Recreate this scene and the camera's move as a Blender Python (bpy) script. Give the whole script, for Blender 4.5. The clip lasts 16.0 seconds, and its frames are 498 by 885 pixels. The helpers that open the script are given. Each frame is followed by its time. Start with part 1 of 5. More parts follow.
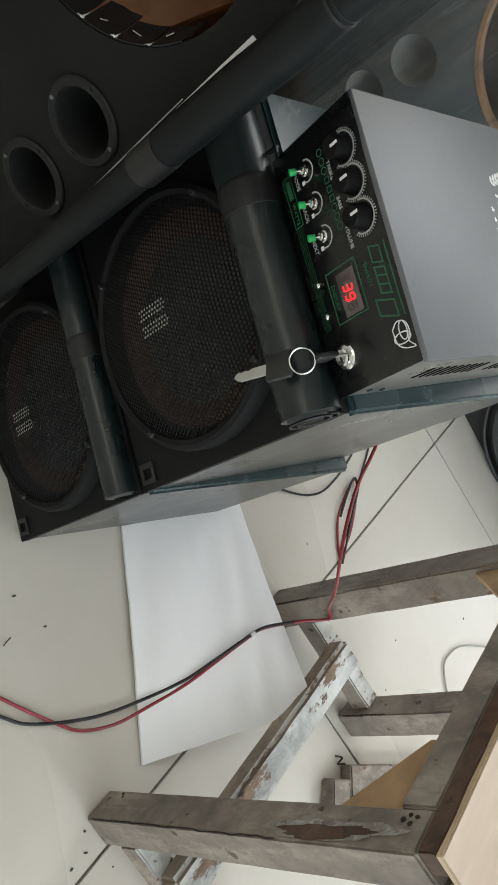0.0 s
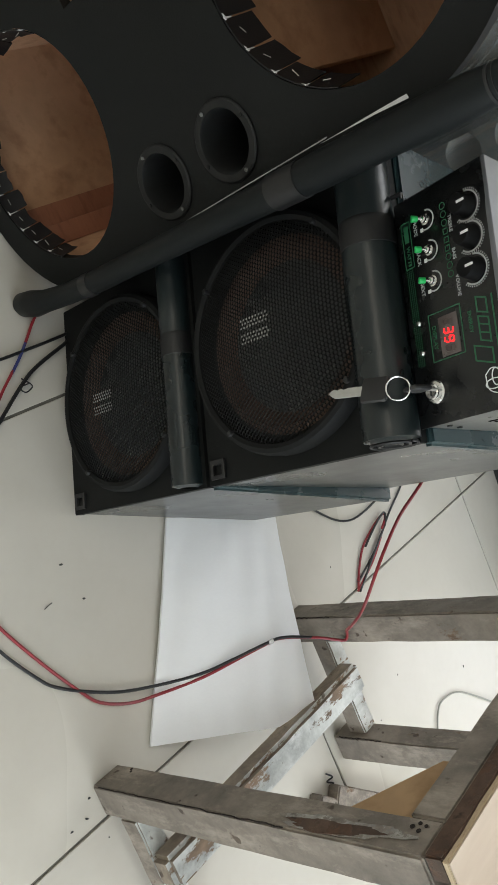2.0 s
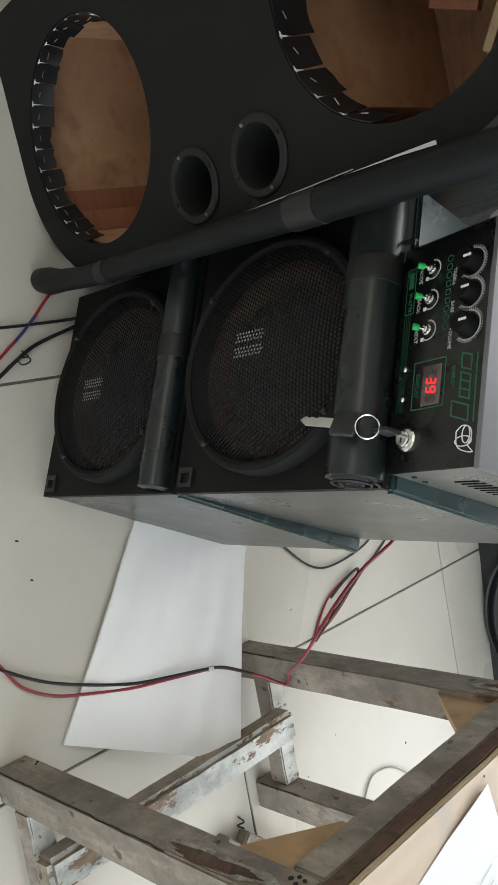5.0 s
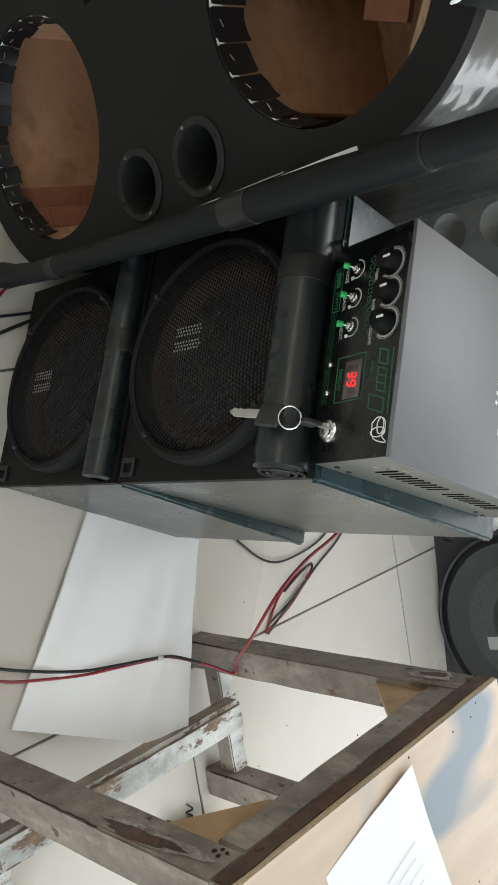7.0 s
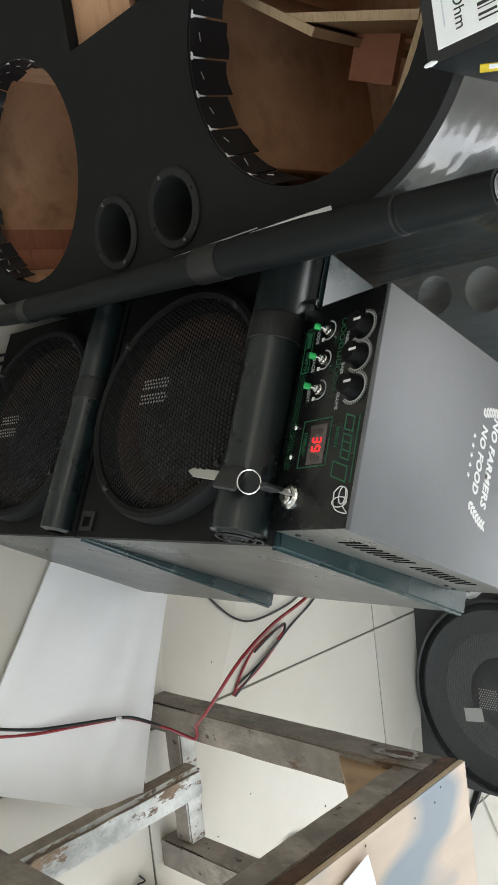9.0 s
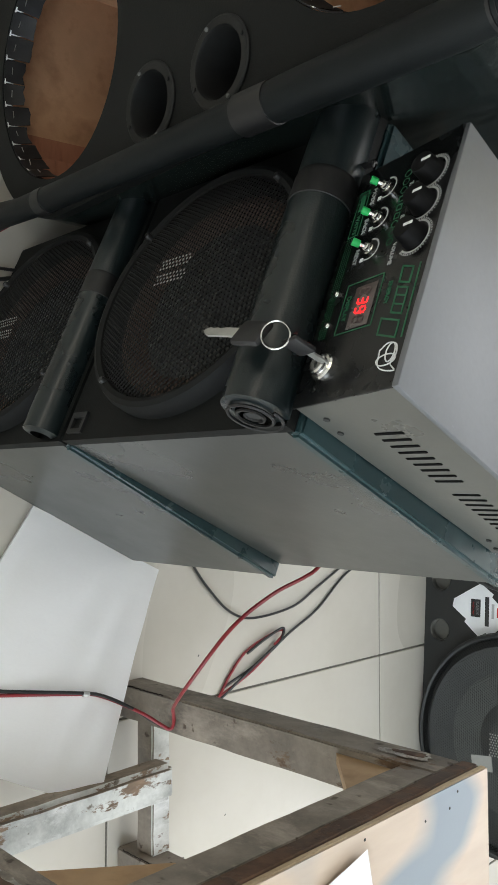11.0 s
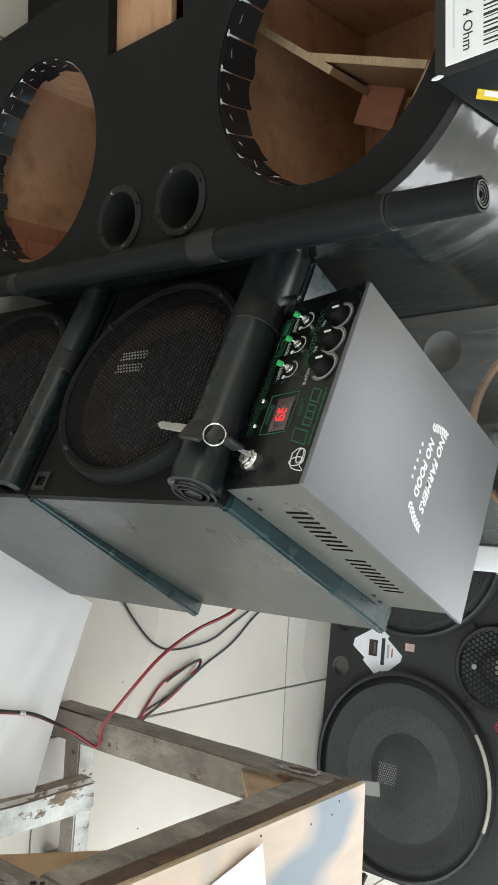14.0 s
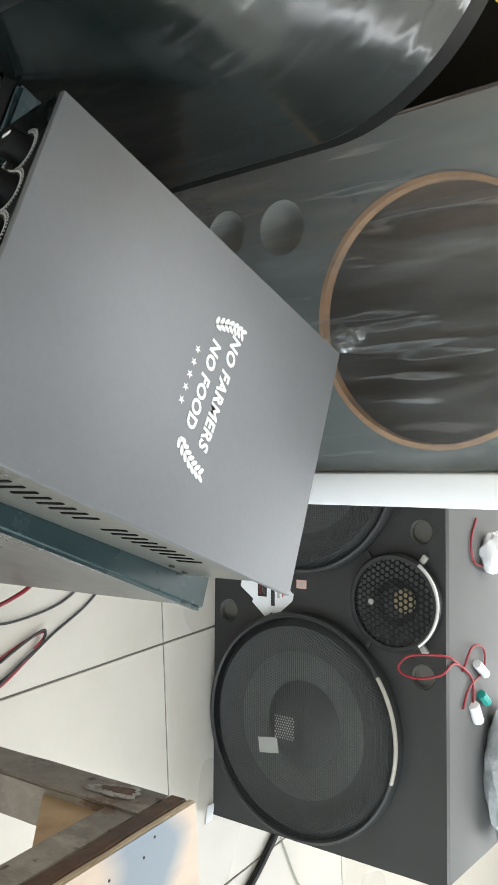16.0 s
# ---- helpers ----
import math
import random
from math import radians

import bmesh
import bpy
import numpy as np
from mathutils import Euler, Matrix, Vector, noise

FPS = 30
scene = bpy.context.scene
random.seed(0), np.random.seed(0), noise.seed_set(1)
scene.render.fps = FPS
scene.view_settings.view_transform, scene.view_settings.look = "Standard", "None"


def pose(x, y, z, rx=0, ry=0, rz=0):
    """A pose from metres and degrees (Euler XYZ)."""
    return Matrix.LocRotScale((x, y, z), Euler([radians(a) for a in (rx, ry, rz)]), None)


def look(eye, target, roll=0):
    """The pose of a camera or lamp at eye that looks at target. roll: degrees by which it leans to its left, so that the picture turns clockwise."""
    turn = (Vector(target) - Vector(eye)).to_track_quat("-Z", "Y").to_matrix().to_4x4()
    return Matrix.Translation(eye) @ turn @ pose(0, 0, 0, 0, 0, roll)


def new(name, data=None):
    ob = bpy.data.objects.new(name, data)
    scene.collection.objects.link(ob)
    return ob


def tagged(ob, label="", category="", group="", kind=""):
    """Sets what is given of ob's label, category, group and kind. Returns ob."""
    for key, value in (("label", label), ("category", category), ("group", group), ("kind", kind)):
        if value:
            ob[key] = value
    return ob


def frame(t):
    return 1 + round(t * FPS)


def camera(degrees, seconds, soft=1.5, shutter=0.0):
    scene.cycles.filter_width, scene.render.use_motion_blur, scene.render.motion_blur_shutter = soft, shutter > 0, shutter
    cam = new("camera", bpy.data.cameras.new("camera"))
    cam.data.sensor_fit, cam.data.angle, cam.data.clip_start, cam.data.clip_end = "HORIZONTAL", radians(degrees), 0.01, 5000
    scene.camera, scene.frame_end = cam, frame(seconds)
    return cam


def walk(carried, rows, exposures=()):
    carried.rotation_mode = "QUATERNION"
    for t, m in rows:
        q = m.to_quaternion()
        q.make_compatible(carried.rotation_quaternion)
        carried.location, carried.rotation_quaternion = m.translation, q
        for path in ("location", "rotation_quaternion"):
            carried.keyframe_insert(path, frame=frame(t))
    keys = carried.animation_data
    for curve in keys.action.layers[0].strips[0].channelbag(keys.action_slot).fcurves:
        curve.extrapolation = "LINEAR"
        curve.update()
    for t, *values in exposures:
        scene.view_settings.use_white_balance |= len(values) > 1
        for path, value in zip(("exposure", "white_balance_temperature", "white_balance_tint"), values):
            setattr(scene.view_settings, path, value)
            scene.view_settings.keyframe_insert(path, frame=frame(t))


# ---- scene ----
PLAN = 0.8  # metres to one unit of the plan; all places below are in plan units

cam = camera(33.7, 16.0, soft=1.15, shutter=0.0)
PATH = [
    (0, (0.308, -0.819, 1.555), (0.058, 0.567, 0.135), 67.6),
    (0.5, (0.303, -0.825, 1.558), (0.042, 0.548, 0.128), 68.2),
    (1, (0.308, -0.862, 1.549), (0.041, 0.502, 0.111), 69.6),
    (1.5, (0.319, -0.904, 1.552), (0.032, 0.462, 0.12), 72.4),
    (2, (0.327, -0.964, 1.543), (0.017, 0.414, 0.127), 75.6),
    (2.5, (0.311, -0.986, 1.574), (-0.009, 0.406, 0.175), 79.0),
    (3, (0.323, -0.942, 1.627), (-0.007, 0.456, 0.236), 81.1),
    (3.5, (0.34, -0.908, 1.609), (-0.017, 0.472, 0.205), 82.5),
    (4, (0.357, -0.898, 1.578), (-0.033, 0.448, 0.152), 83.5),
    (6.3, (0.37, -0.873, 1.6), (-0.038, 0.459, 0.165), 85.6),
    (6.5, (0.377, -0.858, 1.643), (-0.032, 0.49, 0.223), 85.6),
    (7, (0.381, -0.87, 1.665), (-0.038, 0.491, 0.261), 85.8),
    (7.5, (0.384, -0.886, 1.642), (-0.034, 0.464, 0.227), 86.3),
    (8, (0.381, -0.897, 1.601), (-0.022, 0.442, 0.172), 87.1),
    (8.5, (0.325, -0.915, 1.586), (-0.111, 0.426, 0.167), 86.8),
    (9, (0.34, -0.809, 1.664), (-0.188, 0.53, 0.275), 85.5),
    (11.3, (0.536, -0.596, 1.474), (-0.158, 0.649, 0.072), 88.0),
    (11.5, (0.551, -0.626, 1.459), (-0.149, 0.617, 0.057), 89.0),
    (12, (0.561, -0.722, 1.464), (-0.144, 0.528, 0.071), 90.3),
    (12.5, (0.583, -0.832, 1.556), (-0.133, 0.425, 0.175), 90.0),
    (13, (0.581, -0.878, 1.623), (-0.173, 0.403, 0.285), 88.8),
    (13.5, (0.567, -0.841, 1.673), (-0.216, 0.474, 0.385), 88.5),
    (14, (0.549, -0.805, 1.673), (-0.243, 0.53, 0.412), 88.9),
    (14.5, (0.529, -0.702, 1.636), (-0.257, 0.651, 0.39), 89.3),
    (15, (0.494, -0.541, 1.61), (-0.286, 0.84, 0.392), 89.2),
    (15.5, (0.425, -0.473, 1.64), (-0.312, 0.968, 0.465), 88.8),
    (16, (0.317, -0.375, 1.608), (-0.333, 1.129, 0.462), 88.4),
]
walk(cam, [(t, look(Vector(eye) * PLAN, Vector(target) * PLAN, roll)) for t, eye, target, roll in PATH],
     exposures=[(0.0, -0.02), (2.0, 0.03), (9.0, 0.05), (12.0, 0.15), (13.5, 0.27), (14.5, 0.28), (16.0, 0.38)])

# ---------------------------------------------------------------- light
world = bpy.data.worlds.new("sky")
scene.world = world
world.use_nodes = True
wn = world.node_tree.nodes
sky = wn.new("ShaderNodeTexSky")
sky.sky_type, sky.sun_disc, sky.sun_elevation, sky.sun_rotation = "NISHITA", False, radians(50), radians(60)
wn["Background"].inputs["Strength"].default_value = 0.12
world.node_tree.links.new(sky.outputs[0], wn["Background"].inputs["Color"])

sun_data = bpy.data.lights.new("sun", "SUN")
sun_data.energy, sun_data.angle, sun_data.color = 1.0, radians(12), (1.0, 0.96, 0.9)
sun = new("sun", sun_data)
sun.matrix_world = look((6, 2, 6), (0, 0, 0))


def area_lamp(name, eye, target, w, h, watts, colour=(1.0, 0.985, 0.96)):
    d = bpy.data.lights.new(name, "AREA")
    d.shape, d.size, d.size_y, d.energy, d.color = "RECTANGLE", w * PLAN, h * PLAN, watts, colour
    o = new(name, d)
    o.matrix_world = look(Vector(eye) * PLAN, Vector(target) * PLAN)
    return o


# daylight through the roof light and the open shop front
area_lamp("roof_daylight", (-1.45, 2.3, 3.44), (-1.45, 2.3, 0.0), 2.0, 2.1, 46, (0.98, 0.98, 0.96))
area_lamp("window_daylight", (0.4, 4.97, 2.3), (0.4, 0.0, 1.9), 2.8, 1.6, 36, (1.0, 0.99, 0.97))
area_lamp("shop_front_daylight", (3.95, 0.3, 1.75), (0.0, 0.3, 1.2), 4.8, 2.9, 98, (0.88, 0.965, 1.0))
# Fill lamp added to brighten the fronts; the south wall has no opening.
area_lamp("south_fill", (-0.9, -3.15, 2.25), (-0.9, 0.0, 1.0), 2.6, 1.5, 13, (1.0, 0.91, 0.76))


# ---------------------------------------------------------------- materials
def node_mat(name):
    m = bpy.data.materials.new(name)
    m.use_nodes = True
    nt = m.node_tree
    return m, nt, nt.nodes["Principled BSDF"]


def noise_node(nt, scale, detail=5.0, rough=0.6, stretch=None, source="Object"):
    tc = nt.nodes.new("ShaderNodeTexCoord")
    mp = nt.nodes.new("ShaderNodeMapping")
    if stretch:
        mp.inputs["Scale"].default_value = stretch
    n = nt.nodes.new("ShaderNodeTexNoise")
    n.inputs["Scale"].default_value = scale
    n.inputs["Detail"].default_value = detail
    n.inputs["Roughness"].default_value = rough
    nt.links.new(tc.outputs[source], mp.inputs["Vector"])
    nt.links.new(mp.outputs[0], n.inputs["Vector"])
    return n


def ramp(nt, fac, stops):
    r = nt.nodes.new("ShaderNodeValToRGB")
    e = r.color_ramp.elements
    while len(e) < len(stops):
        e.new(0.5)
    for el, (p, c) in zip(e, stops):
        el.position, el.color = p, (*c, 1) if len(c) == 3 else c
    nt.links.new(fac, r.inputs[0])
    return r.outputs[0]


def mixc(nt, fac, a, b, how="MIX"):
    m = nt.nodes.new("ShaderNodeMix")
    m.data_type, m.blend_type = "RGBA", how
    for sock, v in ((m.inputs[0], fac), (m.inputs[6], a), (m.inputs[7], b)):
        if isinstance(v, (int, float)):
            sock.default_value = v
        elif isinstance(v, tuple):
            sock.default_value = (*v, 1)
        else:
            nt.links.new(v, sock)
    return m.outputs[2]


def maprange(nt, v, a, b, c, d):
    m = nt.nodes.new("ShaderNodeMapRange")
    for i, x in zip((1, 2, 3, 4), (a, b, c, d)):
        m.inputs[i].default_value = x
    nt.links.new(v, m.inputs[0])
    return m.outputs[0]


def bump_to(nt, bsdf, height, strength, dist=0.002, normal=None):
    b = nt.nodes.new("ShaderNodeBump")
    b.inputs["Strength"].default_value, b.inputs["Distance"].default_value = strength, dist
    nt.links.new(height, b.inputs["Height"])
    if normal is not None:
        nt.links.new(normal, b.inputs["Normal"])
    nt.links.new(b.outputs[0], bsdf.inputs["Normal"])
    return b.outputs[0]


def surface(name, col, rough=0.5, metal=0.0, var=0.15, scale=6.0, grain=180.0, bump=0.15, rvar=0.1, dist=0.001,
            stretch=None, coat=0.0, spec=0.5, speck=None):
    """Paint, metal, plastic or wood with stains, grain and uneven gloss."""
    m, nt, b = node_mat(name)
    big, fine = noise_node(nt, scale, 6, 0.65, stretch), noise_node(nt, grain, 3, 0.6, stretch)
    lo, hi = tuple(c * (1 - var) for c in col), tuple(min(1, c * (1 + var)) for c in col)
    c1 = ramp(nt, big.outputs[0], [(0.3, lo), (0.7, hi)])
    c2 = ramp(nt, fine.outputs[0], [(0.3, (1 - var * 0.6,) * 3), (0.7, (1, 1, 1))])
    colour = mixc(nt, 1.0, c1, c2, "MULTIPLY")
    if speck:
        d = noise_node(nt, speck[1], 2, 0.5)
        colour = mixc(nt, ramp(nt, d.outputs[0], [(speck[2], (0, 0, 0)), (speck[2] + 0.03, (1, 1, 1))]), colour, speck[0])
    nt.links.new(colour, b.inputs["Base Color"])
    nt.links.new(maprange(nt, big.outputs[0], 0.3, 0.7, max(0.03, rough - rvar), min(1, rough + rvar)), b.inputs["Roughness"])
    b.inputs["Metallic"].default_value = metal
    b.inputs["Coat Weight"].default_value = coat
    b.inputs["Specular IOR Level"].default_value = spec
    bump_to(nt, b, fine.outputs[0], bump, dist)
    return m


def leather(name, col, rough, cell=420.0, depth=0.35, sag=0.0, coat=0.0, spec=0.5):
    """Black leathercloth: fine cells, slow waves and rubbed patches."""
    m, nt, b = node_mat(name)
    tc = nt.nodes.new("ShaderNodeTexCoord")
    v = nt.nodes.new("ShaderNodeTexVoronoi")
    v.inputs["Scale"].default_value = cell
    nt.links.new(tc.outputs["Object"], v.inputs["Vector"])
    big = noise_node(nt, 5, 5, 0.6)
    wave = noise_node(nt, 9, 3.2, 0.45, (1, 1, 0.35))
    nt.links.new(ramp(nt, big.outputs[0], [(0.3, tuple(c * 0.75 for c in col)), (0.75, tuple(c * 1.5 for c in col))]), b.inputs["Base Color"])
    nt.links.new(maprange(nt, big.outputs[0], 0.3, 0.7, rough - 0.08, rough + 0.1), b.inputs["Roughness"])
    b.inputs["Specular IOR Level"].default_value = spec
    b.inputs["Coat Weight"].default_value, b.inputs["Coat Roughness"].default_value = coat, 0.2
    n1 = bump_to(nt, b, v.outputs["Distance"], depth, 0.0004)
    if sag:
        bump_to(nt, b, wave.outputs[0], sag, 0.02, n1)
    return m


def worn_wood(name, paint, bare, cover, scale=14.0, stretch=(1, 1, 1)):
    """Old timber under paint that has peeled away in patches."""
    m, nt, b = node_mat(name)
    patch = noise_node(nt, scale, 8, 0.7, stretch)
    grain = noise_node(nt, 60, 4, 0.6, stretch)
    dirt = noise_node(nt, 9, 6, 0.7)
    wood = ramp(nt, grain.outputs[0], [(0.3, tuple(c * 0.55 for c in bare)), (0.7, tuple(c * 1.25 for c in bare))])
    pnt = ramp(nt, dirt.outputs[0], [(0.32, tuple(c * 0.5 for c in paint)), (0.64, tuple(min(1, c * 1.25) for c in paint))])
    mask = ramp(nt, patch.outputs[0], [(cover, (1, 1, 1)), (cover + 0.03, (0, 0, 0))])
    scrape = ramp(nt, noise_node(nt, 17, 7, 0.75, stretch).outputs[0], [(0.50, (0, 0, 0)), (0.68, (0.85, 0.85, 0.85))])
    pnt = mixc(nt, scrape, pnt, tuple(min(0.8, c * 1.9) for c in paint))
    spots = ramp(nt, noise_node(nt, 38, 3, 0.5).outputs[0], [(0.66, (1, 1, 1)), (0.71, (0.34, 0.29, 0.25))])
    nt.links.new(mixc(nt, 1.0, mixc(nt, mask, wood, pnt), spots, "MULTIPLY"), b.inputs["Base Color"])
    b.inputs["Roughness"].default_value = 0.62
    n1 = bump_to(nt, b, mask, 0.35, 0.0012)
    bump_to(nt, b, grain.outputs[0], 0.35, 0.001, n1)
    return m


def plain_wood(name, light, dark, stretch, rough=0.55, ring=18.0):
    m, nt, b = node_mat(name)
    g = noise_node(nt, ring, 6, 0.6, stretch)
    big = noise_node(nt, 3, 4, 0.6)
    c = ramp(nt, g.outputs[0], [(0.25, dark), (0.5, light), (0.8, tuple(x * 0.85 for x in light))])
    s = ramp(nt, big.outputs[0], [(0.35, (0.7, 0.66, 0.62)), (0.6, (1, 1, 1))])
    nt.links.new(mixc(nt, 1.0, c, s, "MULTIPLY"), b.inputs["Base Color"])
    b.inputs["Roughness"].default_value = rough
    bump_to(nt, b, g.outputs[0], 0.2, 0.001)
    return m


def tile_mat():
    m, nt, b = node_mat("vitrified_tile")
    vein = noise_node(nt, 1.8, 5, 0.6)
    cloud = noise_node(nt, 0.9, 2, 0.45)
    dust = noise_node(nt, 60, 4, 0.6)
    base = ramp(nt, vein.outputs[0], [(0.1, (0.50, 0.475, 0.425)), (0.5, (0.63, 0.605, 0.56)), (0.9, (0.71, 0.69, 0.65))])
    cl = ramp(nt, cloud.outputs[0], [(0.1, (0.80, 0.775, 0.72)), (0.9, (1, 1, 1))])
    du = ramp(nt, dust.outputs[0], [(0.20, (0.985, 0.98, 0.975)), (0.55, (1, 1, 1))])
    c = mixc(nt, 1.0, mixc(nt, 1.0, base, cl, "MULTIPLY"), du, "MULTIPLY")
    nt.links.new(c, b.inputs["Base Color"])
    nt.links.new(maprange(nt, cloud.outputs[0], 0.0, 1.0, 0.22, 0.36), b.inputs["Roughness"])
    return m


def film_mat():
    """Clear wrapping film, wrinkled."""
    m = bpy.data.materials.new("wrapping_film")
    m.use_nodes = True
    nt = m.node_tree
    nt.nodes.remove(nt.nodes["Principled BSDF"])
    out = nt.nodes["Material Output"]
    clear, gloss, mix = nt.nodes.new("ShaderNodeBsdfTransparent"), nt.nodes.new("ShaderNodeBsdfGlossy"), nt.nodes.new("ShaderNodeMixShader")
    clear.inputs[0].default_value = (0.93, 0.95, 0.95, 1)
    gloss.inputs["Roughness"].default_value = 0.24
    w = noise_node(nt, 3.2, 4, 0.55, (2.6, 1, 0.55))
    bm_ = nt.nodes.new("ShaderNodeBump")
    bm_.inputs["Strength"].default_value, bm_.inputs["Distance"].default_value = 0.9, 0.03
    nt.links.new(w.outputs[0], bm_.inputs["Height"])
    nt.links.new(bm_.outputs[0], gloss.inputs["Normal"])
    # Noise paints the film's sheen and white highlight streaks into the mix.
    sheen = ramp(nt, noise_node(nt, 4.0, 5, 0.6, (3.5, 1, 0.5)).outputs[0], [(0.36, (0.07, 0.07, 0.07)), (0.56, (0.23, 0.23, 0.23)), (0.71, (0.56, 0.56, 0.56))])
    streak = ramp(nt, noise_node(nt, 7.0, 3, 0.5, (5.0, 1, 0.45)).outputs[0], [(0.60, (0, 0, 0)), (0.635, (0.28, 0.28, 0.28)), (0.67, (0.05, 0.05, 0.05))])
    nt.links.new(mixc(nt, 1.0, sheen, streak, "ADD"), mix.inputs[0])
    nt.links.new(clear.outputs[0], mix.inputs[1])
    haze, both = nt.nodes.new("ShaderNodeBsdfDiffuse"), nt.nodes.new("ShaderNodeMixShader")
    haze.inputs[0].default_value = (0.72, 0.76, 0.78, 1)
    both.inputs[0].default_value = 0.46
    nt.links.new(gloss.outputs[0], both.inputs[1])
    nt.links.new(haze.outputs[0], both.inputs[2])
    nt.links.new(both.outputs[0], mix.inputs[2])
    nt.links.new(mix.outputs[0], out.inputs["Surface"])
    return m


def board_mat():
    """Pale plywood top with blue-grey paint spots."""
    m, nt, b = node_mat("stained_plywood")
    g = noise_node(nt, 5, 6, 0.6, (6, 1, 1))
    c = ramp(nt, g.outputs[0], [(0.3, (0.53, 0.42, 0.33)), (0.7, (0.63, 0.52, 0.42))])
    spot = noise_node(nt, 6.0, 1.5, 0.35, (1.3, 0.6, 1))
    c = mixc(nt, ramp(nt, spot.outputs[0], [(0.525, (0, 0, 0)), (0.60, (0.9, 0.9, 0.9))]), c, (0.20, 0.265, 0.33))
    w = noise_node(nt, 16, 5, 0.7)
    c = mixc(nt, ramp(nt, w.outputs[0], [(0.70, (0, 0, 0)), (0.75, (0.7, 0.7, 0.7))]), c, (0.75, 0.74, 0.72))
    nt.links.new(c, b.inputs["Base Color"])
    b.inputs["Roughness"].default_value = 0.45
    bump_to(nt, b, w.outputs[0], 0.2, 0.001)
    return m


def glow(name, col, power):
    m, nt, b = node_mat(name)
    b.inputs["Base Color"].default_value = (*col, 1)
    b.inputs["Emission Color"].default_value = (*col, 1)
    b.inputs["Emission Strength"].default_value = power
    return m


TILE = tile_mat()
GROUT = surface("grey_grout", (0.16, 0.15, 0.13), 0.85)
WALL = surface("off_white_wall", (0.72, 0.71, 0.67), 0.8, var=0.06, scale=2)
CEIL = surface("white_ceiling", (0.78, 0.78, 0.76), 0.85, var=0.04)
BLACK = leather("black_leathercloth", (0.0048, 0.0054, 0.0052), 0.62, spec=0.21)
FLAP = leather("black_cloth_flap", (0.006, 0.006, 0.007), 0.42, 400, 0.3, spec=0.35)
BLACK_SHINE = leather("glossy_black_leathercloth", (0.008, 0.0115, 0.0105), 0.13, 300, 0.06, 0.6, 0.7)
ROLL = leather("dull_black_sheet", (0.007, 0.0115, 0.0125), 0.28, 500, 0.2, 0.12)
LONG_ROLL = leather("black_roll_backing", (0.006, 0.0075, 0.0078), 0.5, 500, 0.2, 0.2, spec=0.18)
TAPE = surface("black_tape", (0.007, 0.007, 0.0075), 0.5, var=0.2)
GREY_SIDE = surface("grey_satin_board", (0.056, 0.058, 0.055), 0.30, spec=0.45, var=0.1, scale=4, bump=0.05, rvar=0.08,
                    speck=((0.30, 0.30, 0.28), 9.0, 0.74))
LEDGE = surface("blue_grey_board_top", (0.020, 0.047, 0.053), 0.27, var=0.15, scale=7, bump=0.05)
METAL = surface("grey_powder_coat", (0.150, 0.156, 0.168), 0.44, spec=0.45, metal=0.2, var=0.09, scale=5, bump=0.05, rvar=0.06,
                speck=((0.55, 0.56, 0.58), 30.0, 0.77))
METAL_SIDE = surface("warm_grey_steel", (0.125, 0.124, 0.112), 0.34, metal=0.3, var=0.08, scale=5, bump=0.05)
PANEL = surface("black_acrylic_panel", (0.006, 0.0065, 0.007), 0.28, var=0.2, bump=0.03)
KNOB = surface("black_knob", (0.003, 0.003, 0.0035), 0.65, var=0.2, spec=0.2)
VOID = surface("unlit_gap", (0.003, 0.003, 0.003), 0.9, spec=0.1)
PORT = surface("dull_black_port", (0.0085, 0.009, 0.009), 0.55, var=0.2, spec=0.3)
PALE_CUP = surface("pale_grey_cup", (0.34, 0.35, 0.34), 0.5, var=0.15)
PLASTIC = surface("black_plastic", (0.014, 0.014, 0.015), 0.42, var=0.2)
GRILLE = surface("black_steel_grille", (0.0055, 0.006, 0.006), 0.6, var=0.2, spec=0.2)
GREY_MESH = surface("dark_grey_mesh", (0.050, 0.052, 0.051), 0.6, var=0.2)
RUBBER = surface("black_foam_ring", (0.0065, 0.007, 0.007), 0.7, var=0.25, spec=0.22)
CHARCOAL = leather("charcoal_leathercloth", (0.019, 0.020, 0.0195), 0.55)
CONE = surface("brown_black_cone", (0.095, 0.052, 0.034), 0.7, var=0.3)
CONE_GREY = surface("charcoal_cone", (0.12, 0.125, 0.12), 0.75, var=0.2)
CONE_DARK = surface("dark_dust_cap", (0.075, 0.078, 0.077), 0.6, var=0.2)
CHROME = surface("chrome", (0.75, 0.75, 0.74), 0.16, metal=1.0, var=0.08, bump=0.02, rvar=0.05)
BADGE = surface("pale_badge", (0.28, 0.28, 0.265), 0.5, var=0.1)
PALE_PRINT = surface("pale_grey_print", (0.62, 0.65, 0.70), 0.6, var=0.1)
SILVER = surface("dull_silver", (0.55, 0.55, 0.53), 0.38, metal=0.8, var=0.15)
DULL_TRIM = surface("tan_silver_trim", (0.42, 0.39, 0.34), 0.45, metal=0.3, var=0.15)
GOLD = surface("pale_brass", (0.55, 0.48, 0.30), 0.35, metal=0.8, var=0.2)
GREEN = surface("green_print", (0.018, 0.13, 0.06), 0.5, var=0.1)
GREEN_CAP = surface("green_rubber_cap", (0.02, 0.50, 0.12), 0.4, var=0.1)
WHITE_PRINT = surface("white_print", (0.78, 0.79, 0.80), 0.5, var=0.05)
GREY_PRINT = surface("grey_print", (0.42, 0.43, 0.43), 0.5, var=0.1)
DARK_PRINT = surface("black_ink", (0.03, 0.03, 0.03), 0.6, var=0.1)
